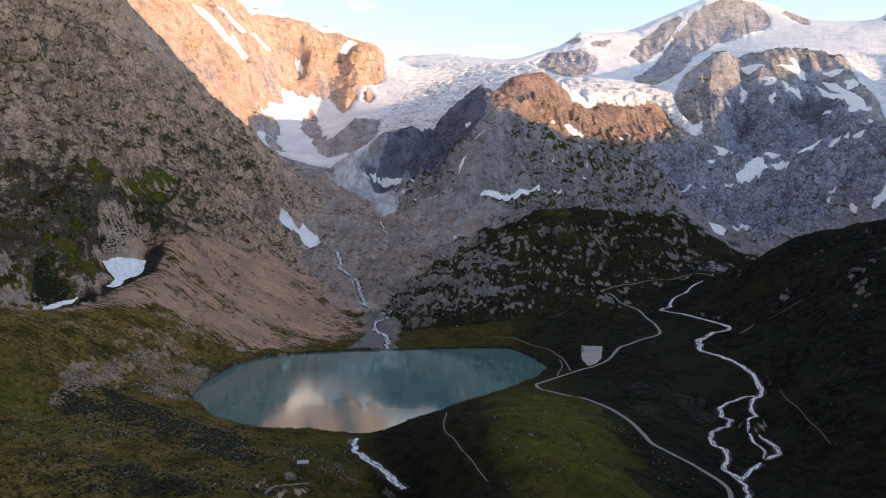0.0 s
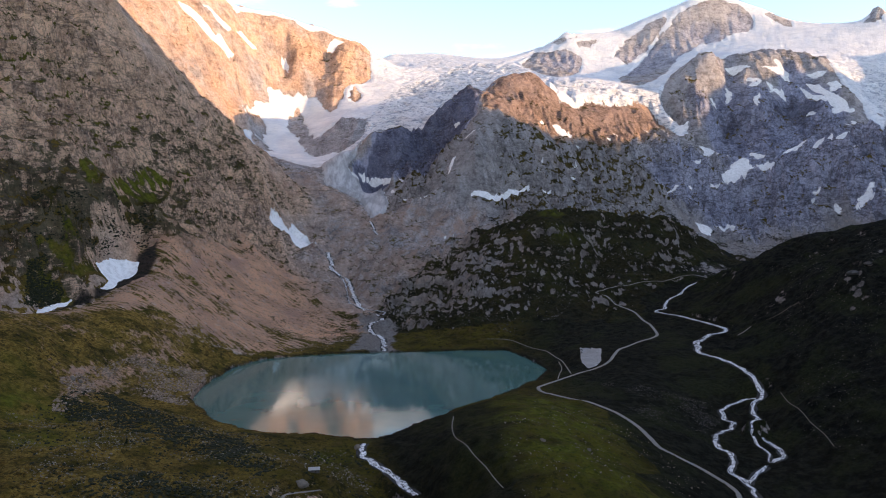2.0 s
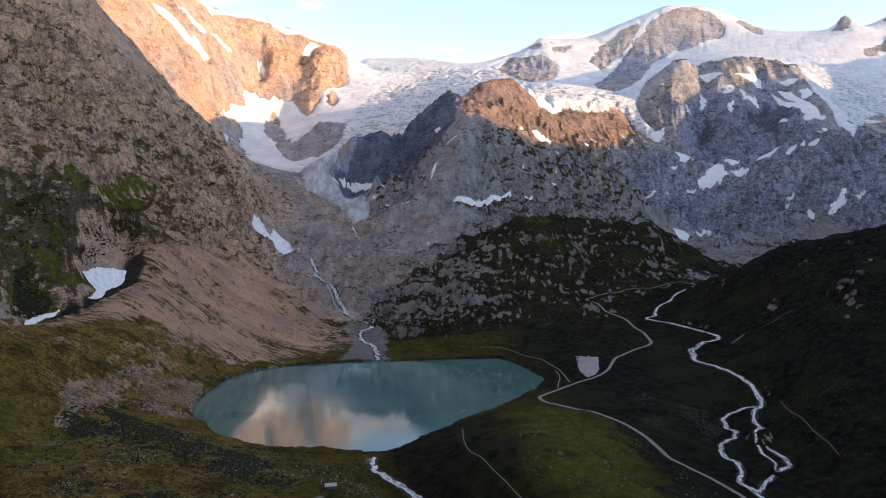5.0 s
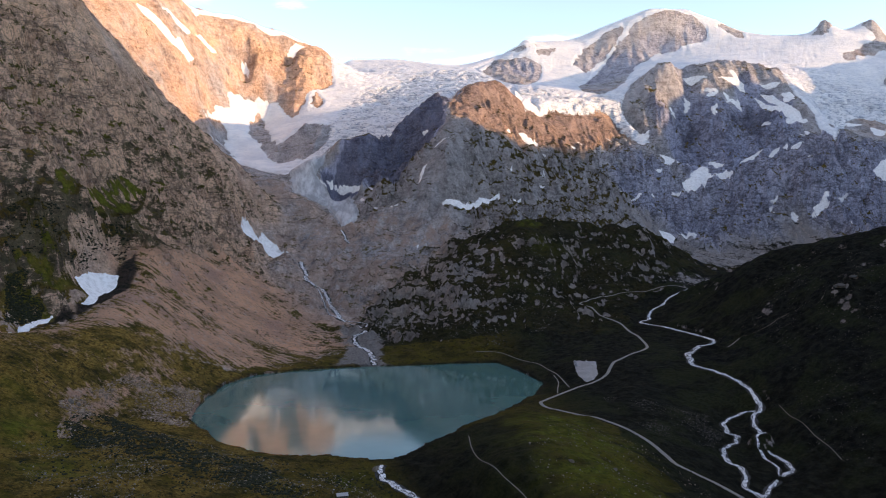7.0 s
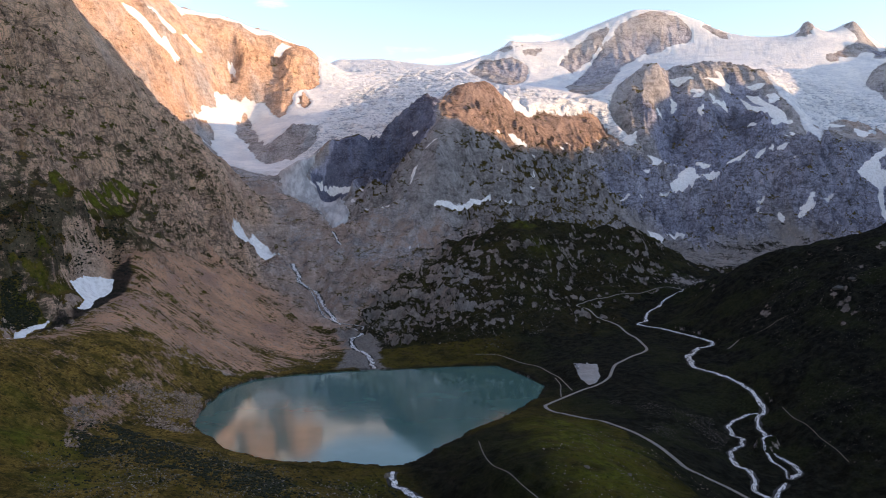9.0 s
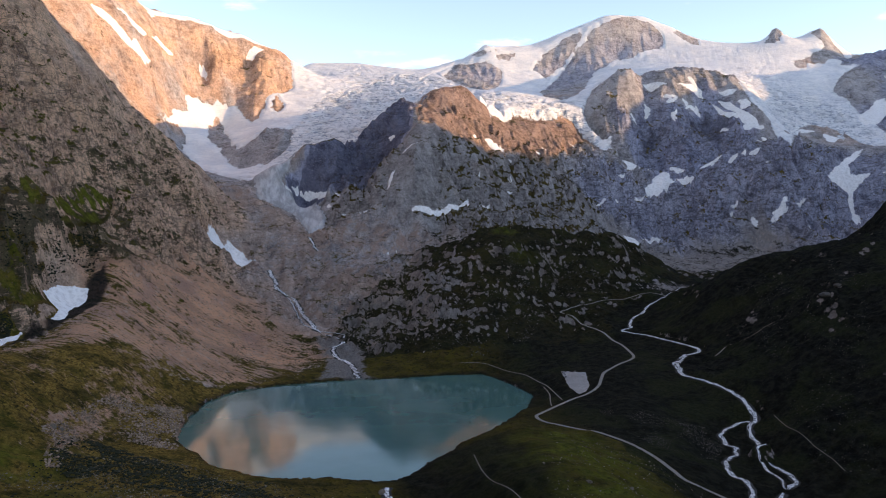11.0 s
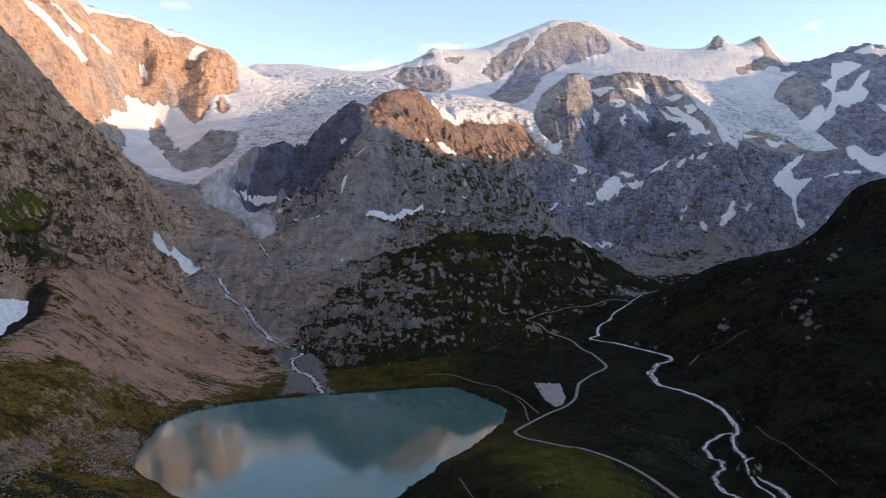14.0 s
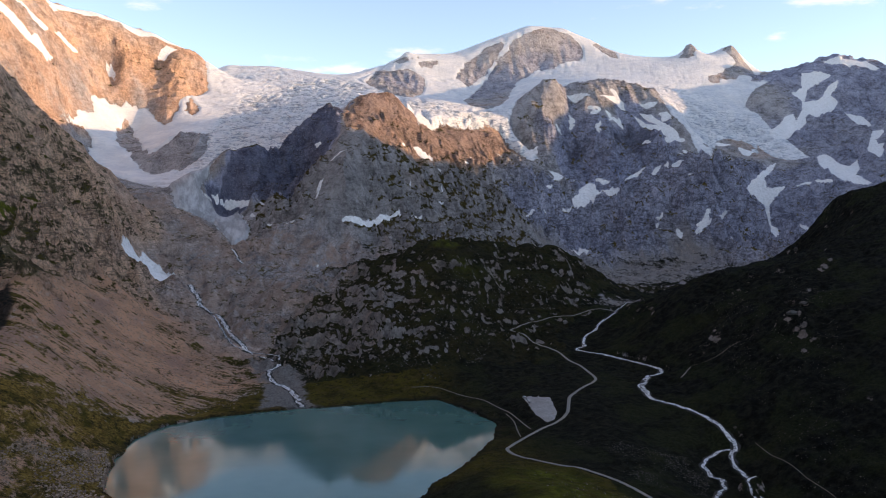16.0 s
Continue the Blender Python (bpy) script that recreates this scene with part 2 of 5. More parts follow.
    "back_valley": (0, 0.16, 0.6, -0.1, 0.25, False),
    "glacier_forefield": (0, 0.03, 0.5, 0.3, 0.55, False),
    "knob_hill_crest": (8, 0.85, 0, 0.3, 0.45, True),
    "knob_hill_face": (8, 0.74, 0.05, 0.3, 0.55, False),
    "knob_hill_rocks": (8, 0.42, 0.4, 0.25, 0.9, False),
    "knob_hill_back": (8, 0.4, 0.1, 0.2, 0.6, False),
    "right_hill_crest": (9, 0.85, 0, 0.2, 0.35, True),
    "right_hill_face": (9, 0.85, 0, 0.2, 0.3, False),
    "valley_floor": (0, 0.85, 0.1, 0.2, 0.08, False),
    "green_hillock": (10, 0.95, 0, 0.2, 0.1, False),
    "outlet_gully": (0, 1.2, 0.1, 0.3, 0.1, True),
    "left_spur_crest": (4, 0.05, 0.2, 0.7, 0.5, True),
    "left_spur_face": (4, 0.2, 0.1, 0.85, 1.55, False),
    "left_spur_back": (4, 0, 0.3, 0.6, 0.8, False),
    "moraine_crest": (11, -0.12, 0.9, 0.85, 0.0, True),
    "moraine_trough": (11, 0.2, 0.25, 0.5, 0.35, True),
    "moraine_slope": (11, 0.64, 0.9, 0.8, 0.1, False),
    "moraine_scree": (11, -0.22, 1.0, 0.9, 0.1, False),
    "left_foreground": (0, 0.72, 0.3, 0.6, 0.15, False),
    "left_side": (4, 0.4, 0.2, 0.6, 0.9, False),
    "lower_valley": (0, 0.8, 0.1, 0.3, 0.3, False),
    "far_side": (2, 0, 0.2, 0.4, 0.5, False),
    "west_foot": (12, 0.3, 0.2, 0.4, 0.1, False),
    "west_ridge": (12, 0.2, 0.2, 0.4, 0.1, True),
}

# ---- the lie of the land -------------------------------------------------------------
def hash01(ix, iy, seed):
    h = (ix.astype(np.int64) * 374761393 + iy.astype(np.int64) * 668265263 + seed * 974634777) & 0xFFFFFFFF
    h = ((h ^ (h >> 13)) * 1274126177) & 0xFFFFFFFF
    h = ((h ^ (h >> 16)) * 2246822519) & 0xFFFFFFFF
    return ((h ^ (h >> 15)) & 0xFFFFFF).astype(np.float32) / np.float32(0xFFFFFF)


def noise2(x, y, seed=0):
    """Gradient noise, about -1 to 1."""
    fx, fy = np.floor(x), np.floor(y)
    ix, iy = fx.astype(np.int64), fy.astype(np.int64)
    u, v = (x - fx).astype(np.float32), (y - fy).astype(np.float32)
    su, sv = u * u * u * (u * (u * 6 - 15) + 10), v * v * v * (v * (v * 6 - 15) + 10)

    def corner(dx, dy):
        a = hash01(ix + dx, iy + dy, seed) * np.float32(2 * math.pi)
        return np.cos(a) * (u - dx) + np.sin(a) * (v - dy)

    low = corner(0, 0) + su * (corner(1, 0) - corner(0, 0))
    high = corner(0, 1) + su * (corner(1, 1) - corner(0, 1))
    return (low + sv * (high - low)) * 1.5


def fbm(x, y, size, octaves, seed=0, ridged=False, gain=0.5):
    total, amp, freq = np.zeros(np.shape(x), np.float32), 1.0, 1.0 / size
    for k in range(octaves):
        n = noise2(x * freq + 17.3 * k, y * freq - 9.1 * k, seed + k)
        total += amp * ((1 - 2.2 * np.abs(n)) if ridged else n)
        amp, freq = amp * gain, freq * 2.03
    return total


def polygon_distance(x, y, poly):
    """Distance to a closed outline, negative inside."""
    best, inside = np.full(np.shape(x), 1e9, np.float32), np.zeros(np.shape(x), bool)
    for (ax, ay), (bx, by) in zip(poly, poly[1:] + poly[:1]):
        ex, ey = bx - ax, by - ay
        t = np.clip(((x - ax) * ex + (y - ay) * ey) / (ex * ex + ey * ey + 1e-9), 0, 1)
        best = np.minimum(best, np.hypot(x - ax - t * ex, y - ay - t * ey))
        if by != ay:
            inside ^= ((ay > y) != (by > y)) & (x < (bx - ax) * (y - ay) / (by - ay) + ax)
    return np.where(inside, -best, best)


def line_distance(x, y, pts):
    best = np.full(np.shape(x), 1e9, np.float32)
    for (ax, ay), (bx, by) in zip(pts, pts[1:]):
        ex, ey = bx - ax, by - ay
        t = np.clip(((x - ax) * ex + (y - ay) * ey) / (ex * ex + ey * ey + 1e-9), 0, 1)
        best = np.minimum(best, np.hypot(x - ax - t * ex, y - ay - t * ey))
    return best


def smooth(a, b, x):
    t = np.clip((x - a) / (b - a), 0, 1)
    return t * t * (3 - 2 * t)


def lay_out():
    """Control points along the landforms, closer set along crests, and the blend that joins them."""
    pts, kinds = [], []
    for name, line in LANDFORMS.items():
        kind = KINDS[name]
        for i, p in enumerate(line):
            pts.append(p), kinds.append(kind)
            if kind[5] and i + 1 < len(line):
                q = line[i + 1]
                n = int(math.dist(p, q) // 90)
                for k in range(1, min(n, 6)):
                    f = k / n if n < 6 else k / 6
                    pts.append(tuple(a + (b - a) * f for a, b in zip(p, q))), kinds.append(kind)
    for x, y in LAKE:
        pts.append((x, y, 1.0)), kinds.append(KINDS["valley_floor"])
    p = np.array(pts, np.float64)
    d = np.sqrt(((p[:, None, :2] - p[None, :, :2]) ** 2).sum(2) + 25.0 ** 2)
    n = len(p)
    a = np.zeros((n + 3, n + 3))
    a[:n, :n] = d
    a[:n, n], a[:n, n + 1:] = 1, p[:, :2] / 1000
    a[n:, :n] = a[:n, n:].T
    a[:n, :n] -= np.eye(n) * 1.0
    w = np.linalg.solve(a, np.concatenate([p[:, 2], [0, 0, 0]]))
    return p, w, np.array([k[:5] for k in kinds], np.float32)


POINTS, WEIGHTS, TRAITS = lay_out()
# rock needles on the crests: x, y, height, radius
TOPS = [(2408, 4300, 17, 55), (2684, 4300, 10, 45), (2500, 4300, 10, 40), (16, 4410, 14, 40), (733, 4313, 12, 50), (3079, 3900, 10, 60)]


def land(x, y, detail=True):
    """Height of the bare ground and its traits (massif, grass, scree, red, rough, height without detail) at arrays x, y."""
    x, y = np.asarray(x, np.float32), np.asarray(y, np.float32)
    shape = x.shape
    x, y = x.ravel(), y.ravel()
    z, tr = np.empty(len(x), np.float32), np.empty((len(x), 6), np.float32)
    px, py, w = POINTS[:, 0].astype(np.float32), POINTS[:, 1].astype(np.float32), WEIGHTS.astype(np.float32)
    n = len(px)
    wob = 30 * noise2(x / 90, y / 90, 5) + 10 * noise2(x / 30, y / 30, 6)
    for s in range(0, len(x), 16384):
        e = slice(s, s + 16384)
        d2 = (x[e, None] - px) ** 2 + (y[e, None] - py) ** 2
        z[e] = np.sqrt(d2 + 625) @ w[:n] + w[n] + (w[n + 1] * x[e] + w[n + 2] * y[e]) / 1000
        d2w = (x[e, None] + wob[e, None] - px) ** 2 + (y[e, None] - wob[e, None] - py) ** 2
        k = 1 / (d2w + 900) ** 2
        tr[e, 1:5] = (k @ TRAITS[:, 1:]) / k.sum(1)[:, None]
        tr[e, 0] = TRAITS[d2w.argmin(1), 0]
    for px_, py_, high, wide in TOPS:
        z += high * np.clip(1 - np.hypot((x - px_) * 0.7, y - py_) / wide + 0.3 * noise2(x / 14, y / 14, 48), 0, 1) ** 1.1
    tr[:, 5] = z
    if detail:
        rough = tr[:, 4]
        far = smooth(900, 2200, y)
        big = fbm(x, y, 260, 4, 11, True) - 0.35
        mid = fbm(x, y, 70, 4, 31, True) - 0.35
        small = fbm(x, y, 19, 4, 51, True) - 0.3
        left = smooth(-150, -450, x)
        warp = 18 * noise2(x / 70, y / 70, 41)
        gully = left * (fbm((x + warp) / 4, y + warp, 55, 3, 45, True) - 0.35) + (1 - left) * (fbm(x + warp, (y + warp) / 4, 55, 3, 46, True) - 0.35)
        broken = np.clip(0.8 + 0.75 * noise2(x / 130, y / 130, 49) + 0.35 * noise2(x / 48, y / 48, 50), 0.2, 1.6)
        z += rough * (16 * big * (0.3 + 0.7 * far) + (7 + 11 * far) * gully + 11 * mid * (0.45 + 0.55 * broken) + 6.5 * small * broken)
        for tall, share, k in ((38, 0.5, 0), (14, 0.4, 7)):
            stepped = z / tall + 0.9 * noise2(x / (tall * 6), y / (tall * 6), 43 + k) + 0.35 * noise2(x / (tall * 2), y / (tall * 2), 44 + k)
            frac = stepped - np.floor(stepped)
            z += share * smooth(0.25, 0.9, rough) * (1 - 0.55 * far) * broken * tall * (smooth(0.4, 0.95, frac) - frac)
        rill = fbm((x - 0.48 * y + warp) / 10, y + 0.48 * x, 9, 3, 47, True) - 0.3
        z += 0.7 * rill * np.clip(tr[:, 2] - rough, 0, 1) * left
        z += (1 - rough) * (2.2 * fbm(x, y, 60, 3, 71) + 0.7 * fbm(x, y, 12, 3, 81))
        shore = polygon_distance(x, y, LAKE) + 3 * noise2(x / 22, y / 22, 91) + 1.5 * noise2(x / 7, y / 7, 92)
        out = np.maximum(shore, 0)
        floor_ = 0.35 + 0.10 * np.minimum(out, 40) + 0.5 * np.abs(noise2(x / 6, y / 6, 93)) * smooth(0, 6, out)
        z = np.where(shore < 0, np.maximum(-9, -0.6 + shore * 0.4), z + (np.maximum(z, floor_) - z) * smooth(60, 20, out))
    return z.reshape(shape), tr.reshape(shape + (6,))

# ---- what lies on it, in plan: ice, rock standing out of it, snow, ways and water
ICE = {}
ICE["valley_glacier"] = [
    (-296, 4060), (-192, 4400), (12, 4650), (385, 4650), (665, 4550), (653, 4300), (472, 4100), (527, 3900), (574, 3500), (486, 3050), (381, 2880),
    (311, 2850), (228, 2800), (185, 2770), (113, 2720), (24, 2660), (-87, 2600), (-176, 2560), (-227, 2520), (-252, 2444), (-225, 2467), (-157, 2442),
    (-122, 2283), (-130, 2227), (-168, 2201), (-220, 2343), (-268, 2353), (-318, 2377), (-415, 2824), (-567, 2950), (-683, 3050), (-753, 3200), (-716,
    3350), (-672, 3420), (-670, 3410), (-700, 3475), (-657, 3554), (-567, 3590), (-494, 3584), (-453, 3528), (-382, 3546), (-373, 3589), (-268, 3722)]
ICE["summit_snowfield"] = [
    (665, 4550), (1131, 4700), (1351, 4750), (1596, 4800), (2010, 4800), (2315, 4750), (2542, 4700), (2911, 4650), (2927, 4400), (2817, 4200), (2621,
    4000), (2378, 3741), (2318, 3680), (2243, 3448), (2098, 3222), (2085, 3282), (2047, 3346), (1985, 3374), (1625, 2873), (1672, 3041), (1729, 3250),
    (1771, 3420), (1719, 3500), (1590, 3540), (1438, 3500), (1339, 3440), (1287, 3450), (1217, 3420), (1171, 3420), (1084, 3400), (1019, 3380), (938,
    3259), (933, 3210), (950, 3167), (1000, 3064), (955, 3064), (919, 3143), (877, 3197), (830, 3199), (709, 3098), (582, 3036), (451, 2815), (452,
    2960), (486, 3050), (574, 3500), (527, 3900), (472, 4100), (653, 4300)]
ICE["east_glacier"] = [
    (1682, 3366), (1673, 3239), (1692, 3142), (1722, 3077), (1948, 3316), (2119, 3394), (2151, 3318), (2144, 3192), (2177, 3128), (2289, 3123), (2320, 3314), (2325, 3437), (2376, 3606), (2387, 3727), (2511, 3822), (2679, 3916), (2450, 3950), (2250, 3900), (2000, 3700)]
ROCK = {}
ROCK["shoulder"] = [
    (463, 4039), (553, 4250), (642, 4234), (716, 4225), (785, 4192), (781, 4103), (585, 3554), (549, 3565), (517, 3840)]
ROCK["shoulder_top"] = [
    (649, 4311), (728, 4289), (790, 4289), (707, 4259)]
ROCK["shoulder_side"] = [
    (784, 4260), (900, 4297), (858, 4251), (794, 4237)]
ROCK["peak_left"] = [
    (968, 4198), (1057, 4301), (1189, 4367), (1315, 4389), (1250, 4314), (1125, 4208), (1022, 4147)]
ROCK["peak_main"] = [
    (896, 3806), (1002, 4040), (1136, 4195), (1271, 4311), (1355, 4376), (1477, 4420), (1614, 4477), (1734, 4441), (1752, 4325), (1691, 4256), (1604,
    4239), (1523, 4193), (1435, 4208), (1369, 4154), (1253, 4082), (1170, 3918), (967, 3413), (872, 3346), (813, 3396)]
ROCK["peak_right"] = [
    (1836, 4407), (1946, 4464), (1957, 4309), (1924, 4239), (1868, 4314)]
ROCK["spike"] = [
    (2284, 4215), (2361, 4276), (2389, 4267), (2399, 4204), (2330, 4182)]
ROCK["horn"] = [
    (2372, 4008), (2514, 4083), (2627, 4159), (2621, 4280), (2661, 4265), (2711, 4237), (2754, 4183), (2636, 3978), (2584, 4042), (2497, 3981), (2397,
    3988)]
ROCK["horn_low"] = [
    (2340, 4007), (2425, 4033), (2380, 3940), (2309, 3935)]
ROCK["nunatak"] = [
    (-250, 3285), (-255, 3169), (-280, 3090), (-335, 2985), (-435, 3100), (-485, 3150), (-470, 3200), (-406, 3215), (-348, 3245)]
ROCK["cliff_step"] = [
    (-356, 3576), (-331, 3614), (-303, 3542), (-323, 3516), (-349, 3535)]
ROCK["serac_rock"] = [
    (1308, 3378), (1420, 3400), (1540, 3382), (1368, 3342)]
ROCK["basin_wall"] = [
    (-775, 3140), (-754, 3200), (-699, 3325), (-670, 3296), (-660, 3268), (-694, 3214), (-731, 3137)]
ROCK["basin_scree"] = [
    (-710, 3171), (-672, 3228), (-605, 3138), (-649, 3070), (-689, 3144)]
ROCK["serac_step"] = [
    (-605, 3461), (-576, 3550), (-552, 3536), (-490, 3283), (-460, 3180), (-492, 3165), (-540, 3265), (-585, 3336)]
ROCK["cone_rib"] = [
    (-466, 3590), (-412, 3590), (-394, 3499), (-434, 3490)]
ROCK["moraine_apron"] = [
    (-560, 2700), (-523, 2890), (-440, 2832), (-344, 2420), (-282, 2326), (-316, 2254), (-420, 2194), (-560, 2400)]
ROCK["glacier_island"] = [
    (1728, 3076), (1967, 3319), (2092, 3343), (2125, 3281), (2044, 3237), (1963, 3263)]
SNOW = {}
SNOW["avalanche_cone"] = [
    (-394, 1928), (-382, 2031), (-366, 2134), (-341, 2129), (-295, 1979), (-318, 1928), (-348, 1918), (-370, 1918)]
SNOW["trough_snow"] = [
    (-509, 1195), (-505, 1232), (-489, 1258), (-468, 1261), (-467, 1244), (-477, 1216), (-475, 1164), (-488, 1155), (-488, 1185), (-500, 1188)]
SNOW["trough_tail"] = [
    (-487, 929), (-529, 1053), (-517, 1083), (-506, 1102), (-508, 1084), (-517, 1058)]
SNOW["ledge_snow"] = [
    (106, 2164), (141, 2179), (170, 2193), (220, 2232), (244, 2244), (231, 2222), (194, 2204), (153, 2173)]
SNOW["forefield_snow"] = [
    (-96, 2272), (-58, 2233), (-10, 2213), (-26, 2212), (-54, 2219)]
SNOW["basin_snow"] = [
    (973, 2833), (1033, 2860), (1072, 2875), (1047, 2900), (1088, 2917), (1124, 2955), (1162, 2979), (1176, 2953), (1179, 2917), (1238, 2921), (1262, 2910), (1232, 2880), (1173, 2901), (1144, 2884), (1113, 2863), (1071, 2872), (1030, 2851)]
SNOW["basin_upper"] = [
    (1018, 3023), (1058, 3033), (1100, 3049), (1156, 3093), (1139, 3074), (1044, 2992), (1011, 2964), (1033, 3003)]
SNOW["lower_snow"] = [
    (881, 2650), (919, 2653), (938, 2648), (916, 2613), (892, 2619)]
SNOW["lower_snow_wide"] = [
    (950, 2666), (1028, 2749), (1071, 2749), (1081, 2713), (1040, 2695), (975, 2647)]
SNOW["buttress_snow"] = [
    (1528, 3299), (1552, 3243), (1600, 3192), (1638, 3140), (1626, 3082), (1589, 3121), (1561, 3178), (1531, 3234)]
SNOW["couloir"] = [
    (-967, 3140), (-942, 3176), (-897, 3205), (-843, 3210), (-803, 3342), (-800, 3228), (-853, 3188), (-906, 3172), (-948, 3142)]
SNOW["couloir_thin"] = [
    (-908, 3269), (-905, 3348), (-834, 3435), (-839, 3396)]
SNOW["couloir_low"] = [
    (-817, 3462), (-806, 3498), (-752, 3548), (-765, 3514)]
SNOW["cliff_notch"] = [
    (-475, 3781), (-440, 3824), (-399, 3830), (-444, 3781)]
SNOW["chute"] = [
    (1711, 2815), (1813, 2877), (1884, 2915), (2108, 3111), (1968, 2957), (1879, 2887), (1874, 2860), (1851, 2859), (1943, 2843), (1902, 2828), (1855, 2818), (1837, 2787), (1670, 2512), (1675, 2561), (1820, 2789), (1837, 2818), (1807, 2837)]
SNOW["terrace"] = [
    (1980, 2830), (2031, 2805), (2093, 2772), (2091, 2734), (2023, 2777), (1984, 2810)]
SNOW["peak_gully"] = [
    (2845, 3880), (2921, 3833), (2950, 3782), (2866, 3766), (2765, 3739), (2680, 3652), (2772, 3650), (2881, 3723), (2955, 3740), (2911, 3698), (2845, 3667), (2841, 3608), (2765, 3548), (2645, 3495), (2567, 3503), (2516, 3439), (2331, 3328), (2263, 3330), (2272, 3377), (2325, 3437), (2386, 3459), (2463, 3524), (2523, 3542), (2483, 3467), (2599, 3567), (2668, 3654), (2663, 3724), (2698, 3743), (2752, 3761), (2796, 3830)]
SNOW["peak_cap"] = [
    (2998, 3902), (3051, 3891), (3200, 3818), (3193, 3708), (3161, 3706), (3113, 3792), (3069, 3789), (3025, 3835), (2988, 3865)]
SNOW["peak_side"] = [
    (2802, 3501), (2839, 3434), (2750, 3271), (2700, 3280), (2770, 3432)]
SNOW["edge_snow"] = [
    (2493, 3021), (2698, 3209), (2732, 3188), (2669, 3121), (2612, 3105), (2577, 3049), (2599, 3045), (2467, 2904)]
SNOW["crest_cap"] = [
    (-882, 3540), (-791, 3670), (-611, 3770), (-491, 3820), (-366, 3870), (-290, 3940), (-294, 4020), (-498, 3900), (-622, 3850), (-806, 3750), (-899,
    3620)]
SNOW["peak_field"] = [
    (2327, 3128), (2374, 3124), (2352, 3030), (2338, 2948), (2427, 3003), (2286, 2832), (2209, 2767), (2153, 2615), (2104, 2593), (2111, 2691), (2140, 2809), (2244, 3008)]
SNOW["slab_line"] = [
    (1399, 2594), (1444, 2586), (1538, 2629), (1498, 2599), (1426, 2577)]
SNOW["buttress_streak"] = [
    (1552, 3301), (1590, 3271), (1609, 3208), (1638, 3140), (1597, 3187), (1565, 3253)]
SNOW["buttress_fan"] = [
    (1621, 3258), (1659, 3256), (1666, 3228), (1635, 3215)]
SNOW["gully_streak"] = [
    (1304, 2950), (1375, 2982), (1432, 3009), (1394, 2978), (1338, 2951)]
SNOW["gully_mouth"] = [
    (1500, 2941), (1546, 2960), (1607, 2942), (1538, 2922), (1490, 2911)]
SNOW["gully_thin"] = [
    (1397, 2926), (1449, 2975), (1473, 2973), (1430, 2929)]
SNOW["shoulder_snow"] = [
    (1384, 3338), (1460, 3366), (1487, 3351), (1433, 3343)]
SNOW["saddle_snow"] = [
    (1242, 3378), (1280, 3377), (1335, 3338), (1274, 3347)]
SNOW["mid_basin"] = [
    (773, 2737), (802, 2762), (801, 2722), (773, 2679), (760, 2684)]
SNOW["mid_basin_strip"] = [
    (804, 2725), (865, 2789), (916, 2812), (918, 2800), (859, 2768)]
SNOW["tongue_edge"] = [
    (-202, 2486), (-170, 2475), (-111, 2436), (-123, 2421), (-151, 2452), (-193, 2483)]
SNOW["tongue_edge_small"] = [
    (-246, 2443), (-211, 2490), (-219, 2482), (-237, 2441)]
SNOW["red_streak"] = [
    (354, 2657), (373, 2679), (386, 2655), (367, 2634)]
SNOW["red_streak_long"] = [
    (412, 2701), (425, 2709), (463, 2700), (441, 2684)]
SNOW["far_small"] = [
    (1874, 2705), (1883, 2671), (1804, 2514), (1773, 2517), (1760, 2554)]
WAYS = {}
WAYS["road"] = [
    (468, 1358), (444, 1392), (402, 1390), (358, 1388), (332, 1381), (304, 1364), (282, 1349), (266, 1338), (280, 1317), (297, 1273), (310, 1219), (309, 1158), (301, 1102), (288, 1079), (269, 1064), (244, 1042), (228, 1019), (214, 990), (203, 969), (184, 952), (162, 942), (136, 926), (114, 908), (105, 893), (111, 848), (125, 814), (145, 799), (156, 780), (167, 753), (175, 729), (178, 705), (181, 684), (194, 671), (206, 660), (214, 647), (222, 630), (224, 616), (220, 600), (212, 580), (200, 556)]
WAYS["lake_path"] = [
    (70, 1196), (104, 1188), (122, 1166), (145, 1120), (155, 1060), (156, 1004), (154, 957)]
WAYS["shore_path"] = [
    (152, 1035), (150, 1000), (141, 965), (134, 935)]
WAYS["hillock_path"] = [
    (3, 729), (0, 677), (4, 633), (12, 593), (21, 571), (30, 534)]
WAYS["hill_scar"] = [
    (383, 1024), (409, 1043), (425, 1023), (448, 1018), (461, 1014)]
WAYS["dirt_track"] = [
    (-122.7, 540.2), (-121.6, 553.7), (-111.6, 563.6), (-99.6, 576.2)]
WAYS["river"] = [
    (542, 1474), (513, 1445), (448, 1348), (402, 1310), (371, 1288), (360, 1263), (344, 1255), (364, 1216), (377, 1168), (388, 1122), (392, 1092), (377, 1074), (364, 1074), (334, 1034), (320, 990), (325, 959), (337, 930), (344, 904), (346, 877), (344, 854), (335, 842)]
WAYS["river_left_arm"] = [
    (336, 845), (321, 850), (299, 838), (287, 823), (285, 804), (289, 795), (277, 774), (266, 766), (254, 748), (249, 724), (254, 714), (251, 695), (242, 678), (245, 666), (246, 653), (247, 645), (244, 630), (238, 612), (234, 592), (226, 570)]
WAYS["river_right_arm"] = [
    (335, 842), (320, 824), (312, 782), (303, 755), (304, 733), (304, 715), (296, 702), (281, 691), (262, 673), (248, 654)]
WAYS["glacier_stream"] = [
    (-260, 1957.9), (-238.1, 1853.7), (-232.6, 1808.8), (-213.1, 1791.4), (-194.4, 1782.5), (-179.1, 1705.5), (-150.5, 1524.8), (-131.2, 1497.8)]
WAYS["stream_braid"] = [
